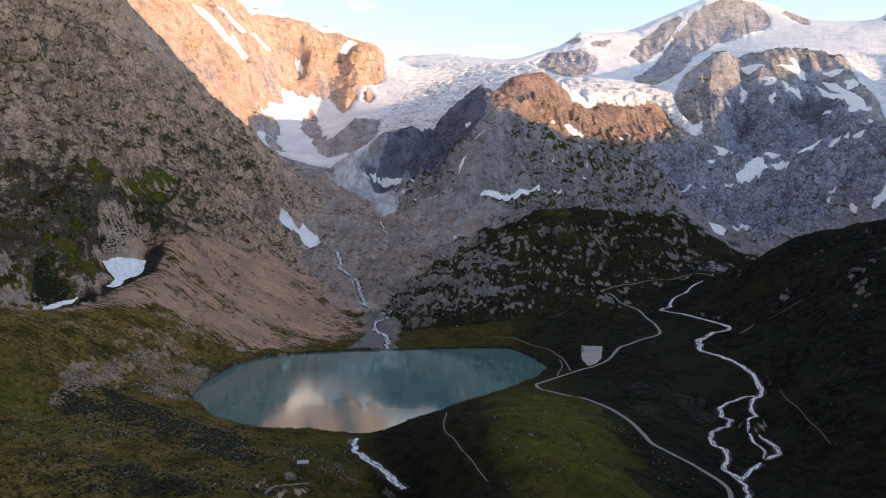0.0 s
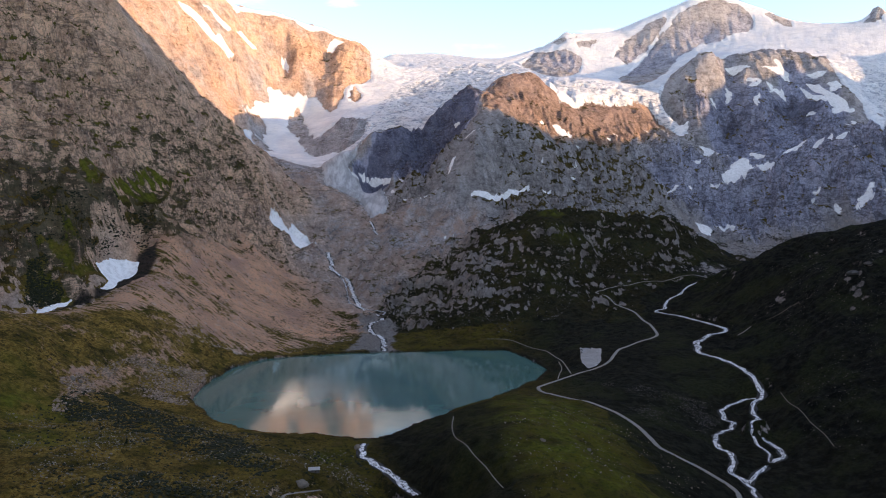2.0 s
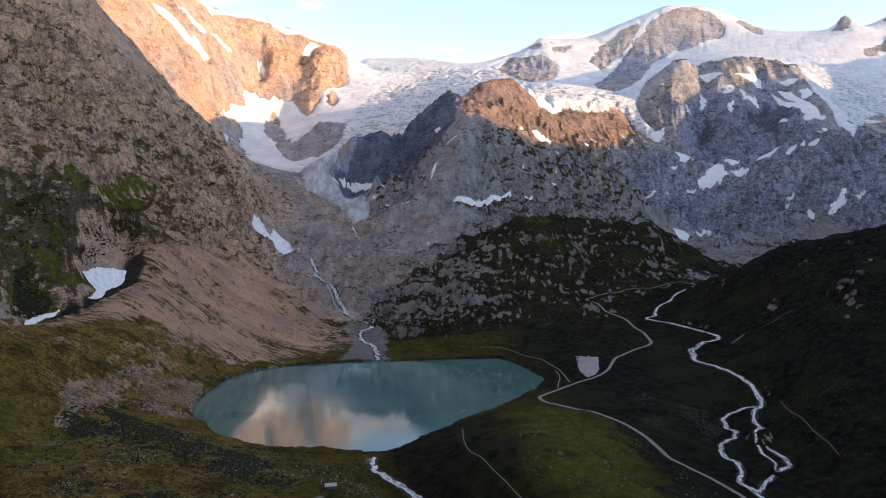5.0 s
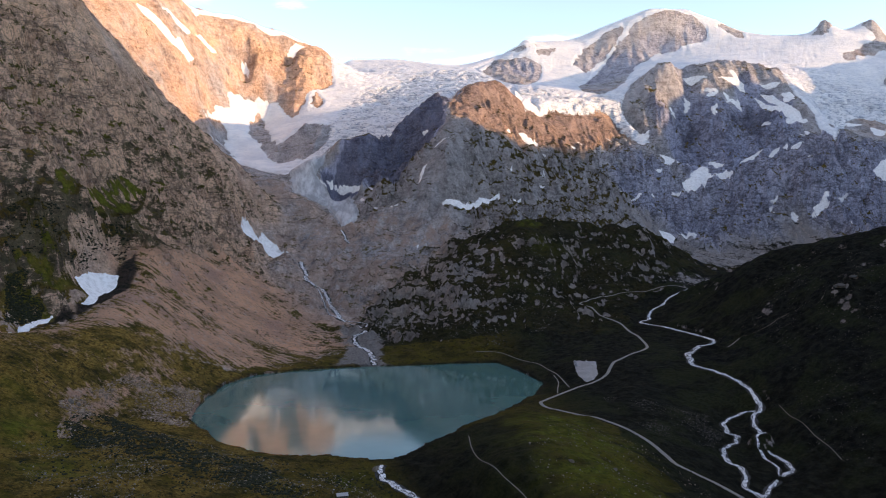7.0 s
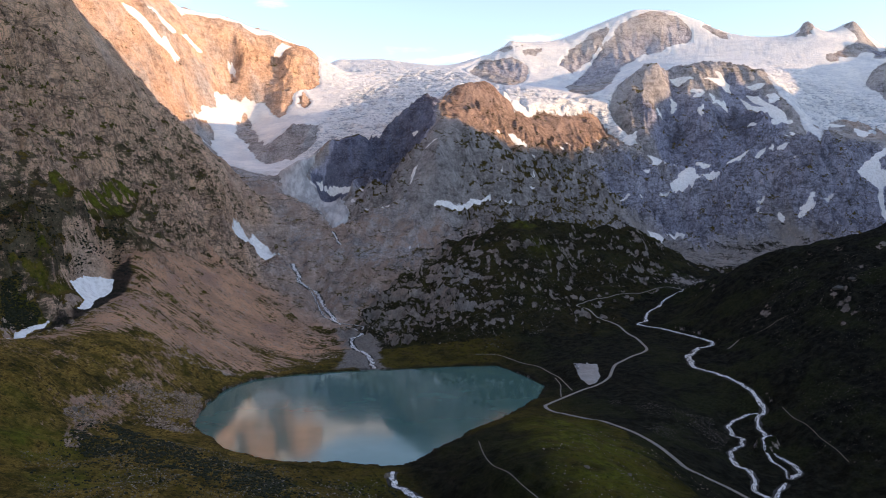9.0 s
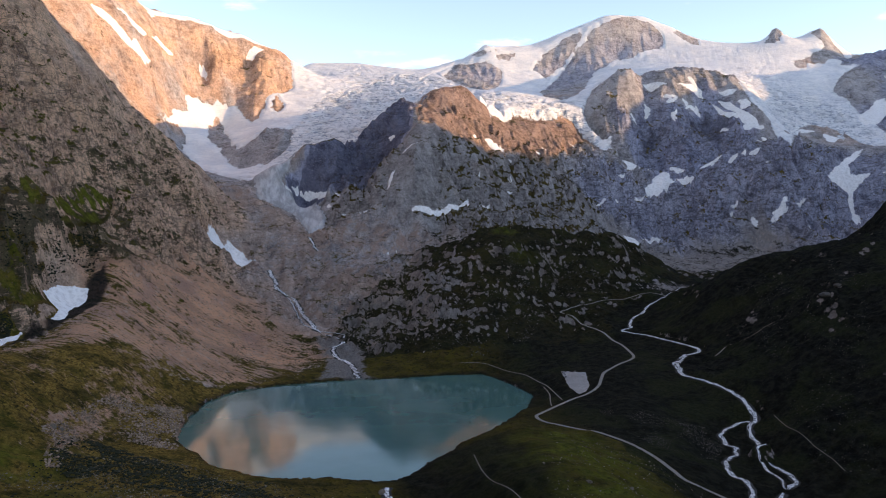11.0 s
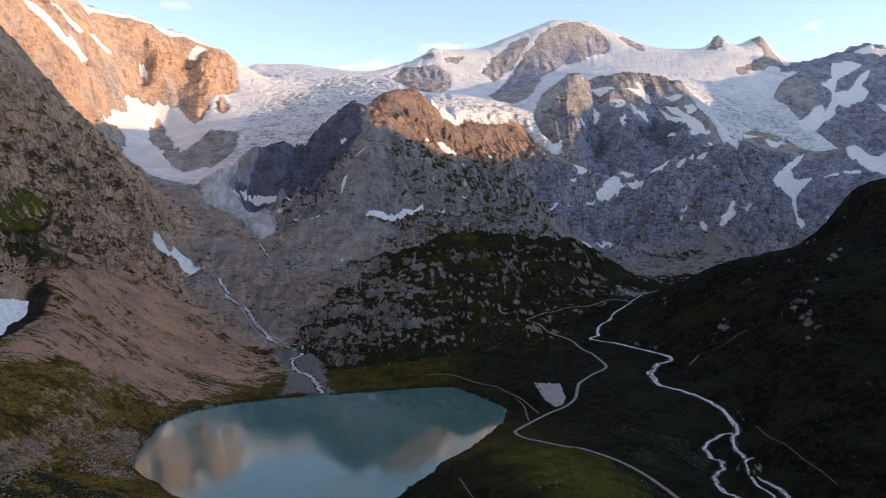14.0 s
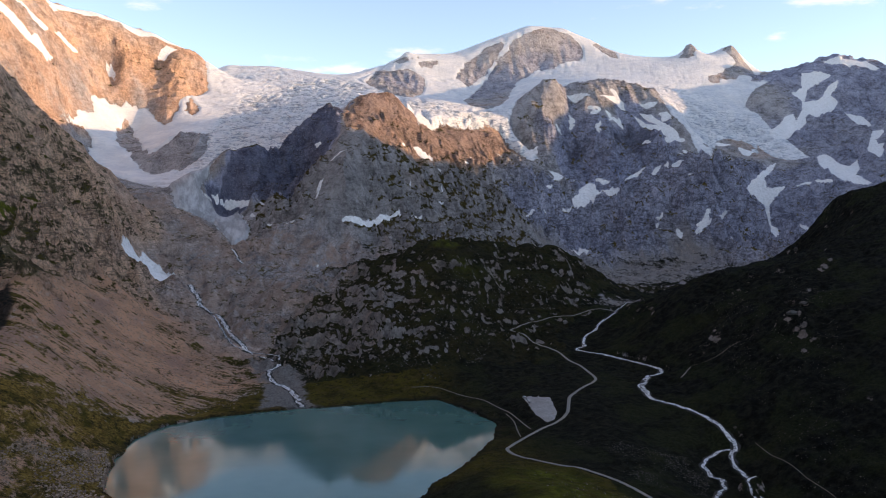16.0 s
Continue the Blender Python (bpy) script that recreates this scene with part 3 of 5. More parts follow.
    (-213.1, 1790.2), (-196.3, 1747.7), (-170.7, 1556.8), (-166.5, 1529.4), (-139.7, 1508), (-123.8, 1484.2)]
WAYS["delta_channel"] = [
    (-131.2, 1497.8), (-98.5, 1419.1), (-116, 1361), (-108.5, 1308.4), (-90.8, 1271), (-82.7, 1159)]
WAYS["delta_side"] = [
    (-98.5, 1419.1), (-98.1, 1460.9), (-139.7, 1508.8)]
WAYS["waterfall"] = [
    (-169.9, 2164.6), (-160.5, 2139.8), (-150.7, 2093.1), (-144.7, 2075.5)]
WAYS["outlet_stream"] = [
    (-76.8, 699.8), (-78.4, 678.7), (-69.1, 663.4), (-55.5, 642.1), (-42.5, 620), (-29.9, 599.5)]
WAYS["rivulet"] = [
    (765.9, 2733.7), (762.6, 2618.4), (811.3, 2644.6), (849, 2649.1), (870.6, 2636.5)]
WAYS["river_island_arm"] = [
    (305, 764), (293, 761), (289, 734), (291, 716), (283, 694)]
WAYS["goat_track"] = [
    (356, 836), (347, 784), (343, 745), (342, 716), (338, 689)]
AREAS = {}
AREAS["gravel_pad"] = [
    (186, 1066), (193, 1066), (207, 1029), (197, 984), (186, 962), (176, 961), (173, 993), (178, 1025)]
AREAS["delta_fan"] = [
    (-141, 1458), (-113, 1412), (-72, 1361), (-74, 1192), (-60, 1152), (-101, 1147), (-133, 1157), (-125, 1279), (-132, 1382)]
# dark band for the shade on the moraine's inner wall
AREAS["trough_shade"] = [
    (-469, 1341), (-447, 1265), (-446, 1187), (-464, 1146), (-487, 1099), (-511, 1057), (-505, 1089), (-487, 1131), (-478, 1186), (-473, 1254), (-469, 1289)]
# shade painted on the left flank of the red hill
AREAS["shaded_flank"] = [
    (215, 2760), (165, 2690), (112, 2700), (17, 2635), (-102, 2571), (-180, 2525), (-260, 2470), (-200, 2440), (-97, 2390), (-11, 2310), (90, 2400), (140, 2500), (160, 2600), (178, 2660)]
AREAS["icefall"] = [
    (-269, 3185), (-177, 3570), (-24, 3790), (146, 3978), (349, 4041), (528, 3908), (523, 3300), (416, 2960), (312, 2860), (229, 2810), (114, 2730),
    (25, 2670), (-87, 2610), (-176, 2570)]
AREAS["scrub_slope"] = [
    (-625, 1110), (-596, 1222), (-553, 1275), (-537, 1362), (-508, 1488), (-484, 1442), (-505, 1274), (-500, 1225), (-497, 1195), (-487, 1180), (-500, 1110), (-575, 1030)]
AREAS["green_ledge"] = [
    (-566, 1270), (-566, 1351), (-556, 1377), (-549, 1438), (-545, 1487), (-537, 1535), (-508, 1570), (-515, 1484), (-506, 1442), (-531, 1393), (-540, 1351), (-543, 1267)]
AREAS["green_chute"] = [
    (-565, 1138), (-543, 1155), (-519, 1159), (-509, 1179), (-515, 1141), (-545, 1140), (-562, 1130)]
AREAS["green_foot"] = [
    (-564, 1101), (-547, 1127), (-516, 1100), (-503, 1097), (-514, 1075), (-531, 1065), (-549, 1061)]
AREAS["boulder_field"] = [
    (-344, 687), (-376, 776), (-374, 826), (-365, 876), (-356, 924), (-323, 953), (-292, 993), (-283, 945), (-270, 820), (-312, 831), (-347, 823),
    (-347, 753), (-335, 694)]
AREAS["red_cap"] = [
    (171, 2715), (254, 2790), (360, 2860), (447, 2960), (506, 3120), (684, 3126), (862, 3200), (916, 3166), (836, 3052), (697, 2873), (528, 2717), (389, 2622), (286, 2536), (226, 2469), (170, 2512), (150, 2593)]
AREAS["face_green"] = [
    (261, 2474), (378, 2552), (499, 2610), (495, 2497), (384, 2358), (303, 2388)]
# shade painted on the middle of the buttress
AREAS["shaded_wall"] = [
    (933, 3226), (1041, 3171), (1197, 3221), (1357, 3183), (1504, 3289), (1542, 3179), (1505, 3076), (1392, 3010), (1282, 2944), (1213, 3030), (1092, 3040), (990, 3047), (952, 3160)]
AREAS["pale_slabs"] = [
    (-34, 1982), (7, 1844), (81, 1662), (178, 1554), (183, 1503), (159, 1470), (188, 1419), (160, 1389), (135, 1333), (90, 1294), (33, 1310), (-24, 1360)]
# small snow patches: x, y, length, width, turn
PATCHES = []
PATCHES += [
    (53, 2248, 51, 15, -121), (115, 2340, 52, 13, -145), (317, 2263, 39, 17, -142), (428, 2409, 41, 15, 80), (262, 2255, 32, 19, -157), (321, 2377,
    29, 11, -118), (-214, 2485, 26, 7, -152), (-171, 2473, 49, 8, 140), (-137, 2441, 57, 17, 126), (-90, 2380, 40, 7, 121), (-115, 2348, 45, 7, 114),
    (80, 2540, 31, 10, 121), (467, 2697, 29, 20, 94)]
PATCHES += [
    (487, 2656, 17, 9, 151), (637, 2862, 29, 8, 175), (30, 2068, 22, 7, 73), (53, 2048, 30, 7, -80), (1290, 2664, 18, 7, 149), (1343, 2609, 20, 7, 122),
    (1441, 2599, 36, 22, -143), (1258, 2641, 22, 7, -143), (1421, 2484, 22, 7, 123), (1482, 2514, 23, 19, -157)]
PATCHES += [
    (1399, 3266, 59, 9, -144), (1441, 3265, 42, 27, 105), (1293, 3167, 46, 12, 96), (1222, 3275,
    32, 15, -167), (1144, 3232, 35, 8, -143), (1328, 3277, 67, 21, -153), (1504, 3151, 45, 8, 113), (1582, 3008, 29, 7,
    127), (1487, 2931, 27, 15, 136)]
PATCHES += [
    (-843, 3574, 69, 17, 80), (-644, 3639, 54, 20, 131), (1634,
    2853, 37, 18, 115), (1966, 3300, 72, 27, -166), (2049, 3247, 84, 62, 145), (1821, 2992, 43, 23, -126), (1583, 2615, 14, 7, -175), (1516, 2821, 34, 21, -168)]
PATCHES += [
    (1228, 3290, 38, 21, 165), (1303, 3191, 34, 32, 20), (1145, 3238, 24, 16, 150), (1396, 3280, 35, 22, 170), (1426, 3273, 39, 19, 170), (1332, 3296, 53, 19, 165), (1506, 3150, 34, 28, 150), (1637, 3228, 64, 44, 150), (1606, 3317, 69, 35, 150), (1596, 3101, 76, 47, 170), (1480, 3357, 72, 34, 140), (672, 2911, 32, 14, 20), (519, 2989, 30, 20, 150), (838, 3059, 41, 17, 165), (793, 2809, 23, 18, 140), (956, 2875, 18, 16, 140), (969, 2913, 45, 16, 20), (1521, 2998, 30, 27, 20), (1605, 3009, 37, 23, 165), (1479, 2947, 20, 22, 150), (1343, 2952, 42, 20, 20), (1210, 2953, 54, 26, 165), (1489, 2790, 31, 21, 150), (1371, 2816, 25, 17, 20), (1309, 2696, 27, 18, 20), (1342, 2619, 23, 20, 165), (1288, 2676, 18, 16, 165), (1409, 2585, 52, 24, 20), (450, 2458, 17, 37, 20), (977, 3101, 71, 31, 20), (735, 2866, 16, 16, 150)]
ZONES = {}
ZONES["boulder_field"] = [
    (-344, 687), (-376, 776), (-374, 826), (-365, 876), (-356, 924), (-323, 953), (-292, 993), (-283, 945), (-270, 820), (-312, 831), (-347, 823),
    (-347, 753), (-335, 694)]
ZONES["foreground"] = [
    (-367, 653), (-337, 743), (-247, 758), (-147, 674), (-81, 680), (-42, 610), (-145, 523), (-222, 486), (-267, 474)]
ZONES["hillock"] = [
    (56, 738), (99, 788), (146, 741), (175, 669), (204, 622), (172, 576), (42, 504), (32, 588)]
ZONES["flats"] = [
    (173, 881), (224, 857), (285, 839), (287, 809), (246, 755), (198, 756), (171, 810)]
ZONES["knob"] = [
    (-27, 1299), (29, 1504), (140, 1526), (252, 1532), (390, 1541), (418, 1458), (255, 1375), (175, 1207), (79, 1207)]
ZONES["forefield"] = [
    (-235, 2058), (-94, 1986), (71, 1955), (51, 1513), (-44, 1319), (-98, 1461), (-171, 1823)]
ZONES["dark_hill"] = [
    (480, 1168), (552, 1094), (613, 1045), (343, 651), (329, 731), (390, 879), (433, 1057)]
ZONES["scree"] = [
    (-441, 1274), (-404, 1748), (-270, 1813), (-137, 1387), (-165, 1162), (-254, 1115), (-330, 1056)]
ZONES["shrubs"] = [
    (-354, 728), (-356, 784), (-336, 805), (-281, 749), (-221, 693), (-174, 666), (-135, 605), (-141, 570), (-174, 598), (-218, 627), (-262, 658),
    (-297, 664), (-330, 683)]
ZONES["shrubs_low"] = [
    (-245, 512), (-213, 555), (-143, 546), (-112, 547), (-229, 484)]
ZONES["shrub_slope"] = [
    (-598, 1186), (-557, 1240), (-509, 1397), (-468, 1411), (-482, 1347), (-510, 1209), (-549, 1152), (-572, 1120)]
ZONES["shrub_slope_low"] = [
    (-564, 1101), (-550, 1135), (-517, 1102), (-514, 1075), (-542, 1044)]
# lush slopes: x, y, radius, strength
LUSH = []
LUSH += [
    (-615, 1541, 78, 0.35), (-661, 1413, 72, 0.4), (-606, 1457, 74, 0.35), (-534, 1822, 58, 0.3), (-390, 1267, 23, 0.35), (242, 1655, 23, 0.8), (243,
    1519, 27, 0.35), (98, 687, 48, 0.9), (96, 754, 34, 0.9), (93, 624, 44, 0.7), (54, 671, 21, 0.5), (-372, 680, 39, 0.9), (-311, 599, 31, 0.7),
    (-408, 747, 29, 0.4), (-106, 655, 29, 0.4), (-163, 623, 24, 0.3)]
LUSH += [
    (-715, 1350, 34, 0.75), (-695, 1400, 24, 0.7), (-683, 1443, 26, 0.6), (-635, 1565, 24, 0.6), (-615, 1589, 24, 0.6), (-687, 1269, 26, 0.6), (-654, 1330, 26, 0.6), (-640, 1420, 26, 0.6),
    (-622, 1475, 24, 0.6), (-530, 1845, 30, 0.5), (-485, 1933, 24, 0.5), (-583, 1378, 18, 0.6), (-541, 1175, 18, 0.75), (-535, 1150, 18, 0.75), (-484, 1591, 16, 0.6), (-379, 1286, 14, 0.5)]
LUSH += [
    (64, 665, 34, 0.8), (81, 580, 44, 0.8), (108, 544, 42, 0.7), (62, 748, 24, 0.6)]


# ---- materials --------------------------------------------------------------------------
class Nodes:
    """A small writer of node trees."""
    def __init__(self, name, roughness=0.9):
        self.material = bpy.data.materials.new(name)
        self.material.use_nodes = True
        self.tree = self.material.node_tree
        self.bsdf = self.tree.nodes["Principled BSDF"]
        self.bsdf.inputs["Roughness"].default_value = roughness
        self.bsdf.inputs["Specular IOR Level"].default_value = 0.25
        self.where = self.add("ShaderNodeNewGeometry").outputs["Position"]

    def add(self, kind):
        return self.tree.nodes.new(kind)

    def link(self, value, socket):
        if isinstance(value, bpy.types.NodeSocket):
            self.tree.links.new(value, socket)
        elif isinstance(value, tuple):
            socket.default_value = (*value, 1) if len(value) == 3 and len(socket.default_value) == 4 else value
        else:
            socket.default_value = value

    def noise(self, size, detail=6, rough=0.6, stretch=(1, 1, 1), turn=(0, 0, 0), distortion=0.0):
        m = self.add("ShaderNodeMapping")
        m.inputs["Scale"].default_value = [1 / (size * s) for s in stretch]
        m.inputs["Rotation"].default_value = [radians(a) for a in turn]
        self.tree.links.new(self.where, m.inputs["Vector"])
        n = self.add("ShaderNodeTexNoise")
        n.inputs["Scale"].default_value, n.inputs["Detail"].default_value = 1, detail
        n.inputs["Roughness"].default_value, n.inputs["Distortion"].default_value = rough, distortion
        self.tree.links.new(m.outputs[0], n.inputs["Vector"])
        return n.outputs["Fac"]

    def attr(self, name):
        n = self.add("ShaderNodeAttribute")
        n.attribute_name = name
        return n.outputs["Fac"]

    def math(self, op, a, b=0.0, c=0.0):
        n = self.add("ShaderNodeMath")
        n.operation = op
        for v, s in zip((a, b, c), n.inputs):
            self.link(v, s)
        return n.outputs[0]

    def step(self, value, low, high, out_low=0.0, out_high=1.0):
        n = self.add("ShaderNodeMapRange")
        n.interpolation_type = "SMOOTHSTEP"
        for v, s in zip((value, low, high, out_low, out_high), n.inputs):
            self.link(v, s)
        return n.outputs[0]

    def mix(self, fac, a, b, blend="MIX"):
        n = self.add("ShaderNodeMix")
        n.data_type, n.blend_type = "RGBA", blend
        self.link(fac, n.inputs[0]), self.link(a, n.inputs[6]), self.link(b, n.inputs[7])
        return n.outputs[2]

    def bump(self, height, strength, distance):
        b = self.add("ShaderNodeBump")
        b.inputs["Strength"].default_value, b.inputs["Distance"].default_value = strength, distance
        self.link(height, b.inputs["Height"])
        self.tree.links.new(b.outputs[0], self.bsdf.inputs["Normal"])

    def colour(self, value):
        self.link(value, self.bsdf.inputs["Base Color"])
        return self.material


def slope_of(n):
    up = n.add("ShaderNodeSeparateXYZ")
    n.tree.links.new(n.add("ShaderNodeNewGeometry").outputs["Normal"], up.inputs[0])
    return up.outputs["Z"]


def ground_material():
    n = Nodes("alpine_ground", 0.92)
    signed, grass, scree, dark_turf, bench, dark_rock, jointed = (n.attr(k) for k in ("red", "grass", "scree", "dark_turf", "bench", "dark_rock", "jointed"))
    n.bsdf.inputs["Specular IOR Level"].default_value = 0.04
    wide, mid = n.noise(140, 6), n.noise(30, 8, 0.68)
    grain, fine = n.noise(8, 8, 0.74, (1, 1, 1.3), (25, 15, 0), 0.4), n.noise(3, 5, 0.7)
    beds = n.noise(13, 8, 0.7, (4, 4, 0.7), (9, 20, 10), 0.7)
    chutes = n.noise(15, 7, 0.68, (0.9, 0.9, 4), (0, 12, 0), 0.9)
    red = n.math("MAXIMUM", signed, 0.0)
    # bare rock: the tone goes by bed, face and grain, the hue by kind of rock, shade and haze
    face = n.math("MULTIPLY_ADD", grain, 0.3, n.math("MULTIPLY_ADD", beds, 0.22, n.math("MULTIPLY_ADD", mid, 0.26, n.math("MULTIPLY", chutes, 0.22))))
    light = n.step(n.math("MULTIPLY_ADD", n.math("SUBTRACT", n.noise(75, 7, 0.66, (1, 1, 1.4), (30, 20, 0), 0.8), 0.5), 0.4, face), 0.33, 0.60)
    hue = n.math("ADD", signed, n.math("MULTIPLY", n.math("SUBTRACT", wide, 0.5), 1.1))
    grey = n.mix(light, (0.15, 0.142, 0.147), (0.57, 0.545, 0.55))
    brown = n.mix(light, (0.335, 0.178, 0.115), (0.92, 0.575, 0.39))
    # blue-grey tone that stands in for shade and distance haze on rock
    blue_shade = n.mix(light, (0.078, 0.09, 0.15), (0.48, 0.52, 0.67))
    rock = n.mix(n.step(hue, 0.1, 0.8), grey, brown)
    rock = n.mix(n.step(signed, -0.1, -0.8), rock, blue_shade)
    # deepest blue, the painted shade of the red hill's left flank
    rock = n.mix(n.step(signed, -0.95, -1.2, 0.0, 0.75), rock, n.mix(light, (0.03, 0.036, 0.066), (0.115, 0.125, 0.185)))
    # red cap rock, darkened in colour to stand for its weaker sunlight
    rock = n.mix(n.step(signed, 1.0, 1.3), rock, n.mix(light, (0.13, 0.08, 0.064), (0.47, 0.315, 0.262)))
    warm = n.step(n.noise(48, 6, 0.65, (1, 1, 1.6), (30, 10, 0), 0.8), 0.53, 0.66, 0.0, 0.5)
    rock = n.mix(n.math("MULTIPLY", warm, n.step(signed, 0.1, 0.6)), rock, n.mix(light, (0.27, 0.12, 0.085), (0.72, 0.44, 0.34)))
    # joints and clefts: thin lines, dark where they gape
    for size, wall, reach, stretch, turn in ((30, 0.009, 0.42, (1, 1, 2.2), (10, 15, 20)), (12, 0.012, 0.36, (1.4, 1.4, 1), (40, 10, 50)), (60, 0.007, 0.45, (2.5, 2.5, 0.9), (14, 8, 0))):
        line = n.math("ABSOLUTE", n.math("SUBTRACT", n.noise(size, 4, 0.62, stretch, turn, 0.3), 0.5))
        rock = n.mix(n.math("MULTIPLY", jointed, n.step(line, wall, wall * 3.5, reach, 0.0)), rock, (0.035, 0.031, 0.032))
    rock = n.mix(n.step(fine, 0.46, 0.33, 0.0, 0.6), rock, (0.06, 0.054, 0.05))
    rock = n.mix(n.step(fine, 0.54, 0.66, 0.0, 0.4), rock, n.mix(red, (0.62, 0.605, 0.61), (0.88, 0.66, 0.52)))
    # dark cushions and tufts on the ledges
    tufts = n.math("ADD", n.noise(10, 8, 0.76, (1.8, 1.8, 0.8), (12, 0, 0), 0.5), n.math("MULTIPLY_ADD", n.attr("moss"), 0.34, n.math("MULTIPLY_ADD", n.math("SUBTRACT", wide, 0.5), 0.6, n.math("MULTIPLY_ADD", bench, 0.2, -0.05))))
    rock = n.mix(n.step(tufts, 0.62, 0.70, 0.0, 0.85), rock, n.mix(n.step(mid, 0.4, 0.6), (0.022, 0.026, 0.012), (0.07, 0.07, 0.032)))
    # loose stones, combed downhill
    loose = n.mix(red, (0.34, 0.31, 0.295), (0.86, 0.435, 0.26))
    loose = n.mix(n.step(n.noise(38, 6, 0.62, (3, 1, 1), (0, 0, -20)), 0.4, 0.64), loose, n.mix(0.7, loose, n.mix(red, (0.24, 0.222, 0.213), (0.52, 0.275, 0.175))))
    loose = n.mix(n.step(n.noise(70, 6, 0.6), 0.5, 0.68, 0.0, 0.6), loose, n.mix(red, (0.33, 0.30, 0.285), (0.50, 0.265, 0.205)))
    loose = n.mix(n.step(grain, 0.52, 0.66, 0.0, 0.6), loose, (0.62, 0.49, 0.41))
    loose = n.mix(n.step(fine, 0.47, 0.34, 0.0, 0.6), loose, (0.11, 0.088, 0.075))
    # turf
    meadow = n.mix(n.step(n.noise(45, 5), 0.36, 0.64), (0.042, 0.036, 0.0085), (0.112, 0.088, 0.015))
    meadow = n.mix(n.step(n.noise(12, 6, 0.65), 0.45, 0.68), meadow, (0.105, 0.072, 0.026))
    meadow = n.mix(n.math("MULTIPLY", n.attr("dry"), n.step(n.noise(28, 7, 0.68), 0.36, 0.6)), meadow, n.mix(n.step(fine, 0.35, 0.65), (0.19, 0.10, 0.024), (0.46, 0.285, 0.075)))
    meadow = n.mix(n.step(n.math("SUBTRACT", n.noise(5.5, 6, 0.72), n.math("MULTIPLY", bench, 0.2)), 0.5, 0.62, 0.0, 0.8), meadow, (0.019, 0.021, 0.010))
    meadow = n.mix(n.step(n.noise(1.7, 4, 0.7), 0.5, 0.64, 0.0, 0.6), meadow, n.mix(n.step(mid, 0.4, 0.6), (0.02, 0.021, 0.009), (0.15, 0.115, 0.035)))
    # near-black turf tone for the darker parts of the slopes
    dark_tone = n.mix(n.step(n.noise(9, 6, 0.7), 0.4, 0.66), (0.008, 0.0085, 0.0072), (0.026, 0.0275, 0.02))
    dark_tone = n.mix(n.step(n.noise(60, 6, 0.6), 0.48, 0.62, 0.0, 0.75), dark_tone, n.mix(n.step(fine, 0.4, 0.6), (0.018, 0.023, 0.011), (0.034, 0.041, 0.018)))
    meadow = n.mix(dark_turf, meadow, dark_tone)
    green = n.mix(n.step(n.noise(7, 5, 0.65), 0.35, 0.65), (0.088, 0.11, 0.013), (0.18, 0.19, 0.026))
    green = n.mix(n.step(n.noise(3, 5, 0.7), 0.5, 0.66, 0.0, 0.7), green, (0.02, 0.026, 0.009))
    meadow = n.mix(n.attr("lush"), meadow, green)
    # darker rock tone by region
    rock = n.mix(n.math("MULTIPLY", dark_rock, 0.8), rock, n.mix(light, (0.038, 0.033, 0.030), (0.275, 0.24, 0.215)))
    bare = n.mix(n.step(n.math("ADD", scree, n.math("MULTIPLY", n.math("SUBTRACT", mid, 0.5), 1.1)), 0.38, 0.62), rock, loose)
    level = n.step(slope_of(n), 0.5, 0.88, -0.42, 0.22)
    patchy = n.math("ADD", n.math("MULTIPLY", n.math("SUBTRACT", n.noise(22, 8, 0.76), 0.5), 1.1), n.math("MULTIPLY", n.math("SUBTRACT", n.noise(75, 6, 0.6), 0.5), 1.0))
    patchy = n.math("ADD", patchy, n.math("MULTIPLY", n.math("SUBTRACT", n.noise(5, 7, 0.78), 0.5), 1.6))
    sward = n.math("ADD", n.math("ADD", grass, level), n.math("MULTIPLY_ADD", bench, 0.55, patchy))
    colour = n.mix(n.step(sward, 0.34, 0.66), bare, meadow)
    colour = n.mix(n.math("MULTIPLY", n.attr("fan"), 0.8), colour, n.mix(n.step(fine, 0.35, 0.65), (0.15, 0.14, 0.13), (0.32, 0.30, 0.285)))
    # near-black layer: painted shade in the moraine trough, wet rim at the lake
    colour = n.mix(n.attr("wet_or_shade"), colour, n.mix(n.step(fine, 0.3, 0.7), (0.012, 0.012, 0.0115), (0.034, 0.033, 0.03)))
    firn = n.step(n.math("ADD", n.attr("firn"), n.math("MULTIPLY", n.math("SUBTRACT", n.noise(16, 7, 0.68), 0.5), 1.3)), -0.06, 0.06)
    colour = n.mix(firn, colour, ice_colour(n)[0])
    height = n.math("MULTIPLY_ADD", face, 4.0, n.math("MULTIPLY", fine, 0.5))
    n.bump(n.math("MULTIPLY", height, n.math("SUBTRACT", 1.0, n.math("MULTIPLY", firn, 0.75))), 1.0, 7.0)
    return n.colour(colour)


def ice_colour(n):
    """Snow, bare ice and grime, and the relief that goes with them."""
    dirt, blue, fall = n.attr("dirt"), n.attr("crevasse_shade"), n.attr("fall")
    strand = n.noise(8, 6, 0.65, (3.5, 3.5, 1), (6, 4, 0), 1.4)
    flow = n.noise(24, 5, 0.6, (3, 3, 0.8), (4, 6, 0), 1.0)
    band = n.noise(40, 6, 0.65, (2.4, 0.7, 1), (0, 0, 20), 1.0)
    white = n.mix(n.step(n.noise(90, 5), 0.35, 0.65), (0.66, 0.68, 0.70), (0.80, 0.80, 0.79))
    white = n.mix(n.step(flow, 0.46, 0.66, 0.0, 0.6), white, (0.58, 0.62, 0.66))
    # crevasses and fine cracks go dark blue: ice tint plus shade in the colour
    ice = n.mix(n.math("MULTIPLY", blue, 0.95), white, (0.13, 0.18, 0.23))
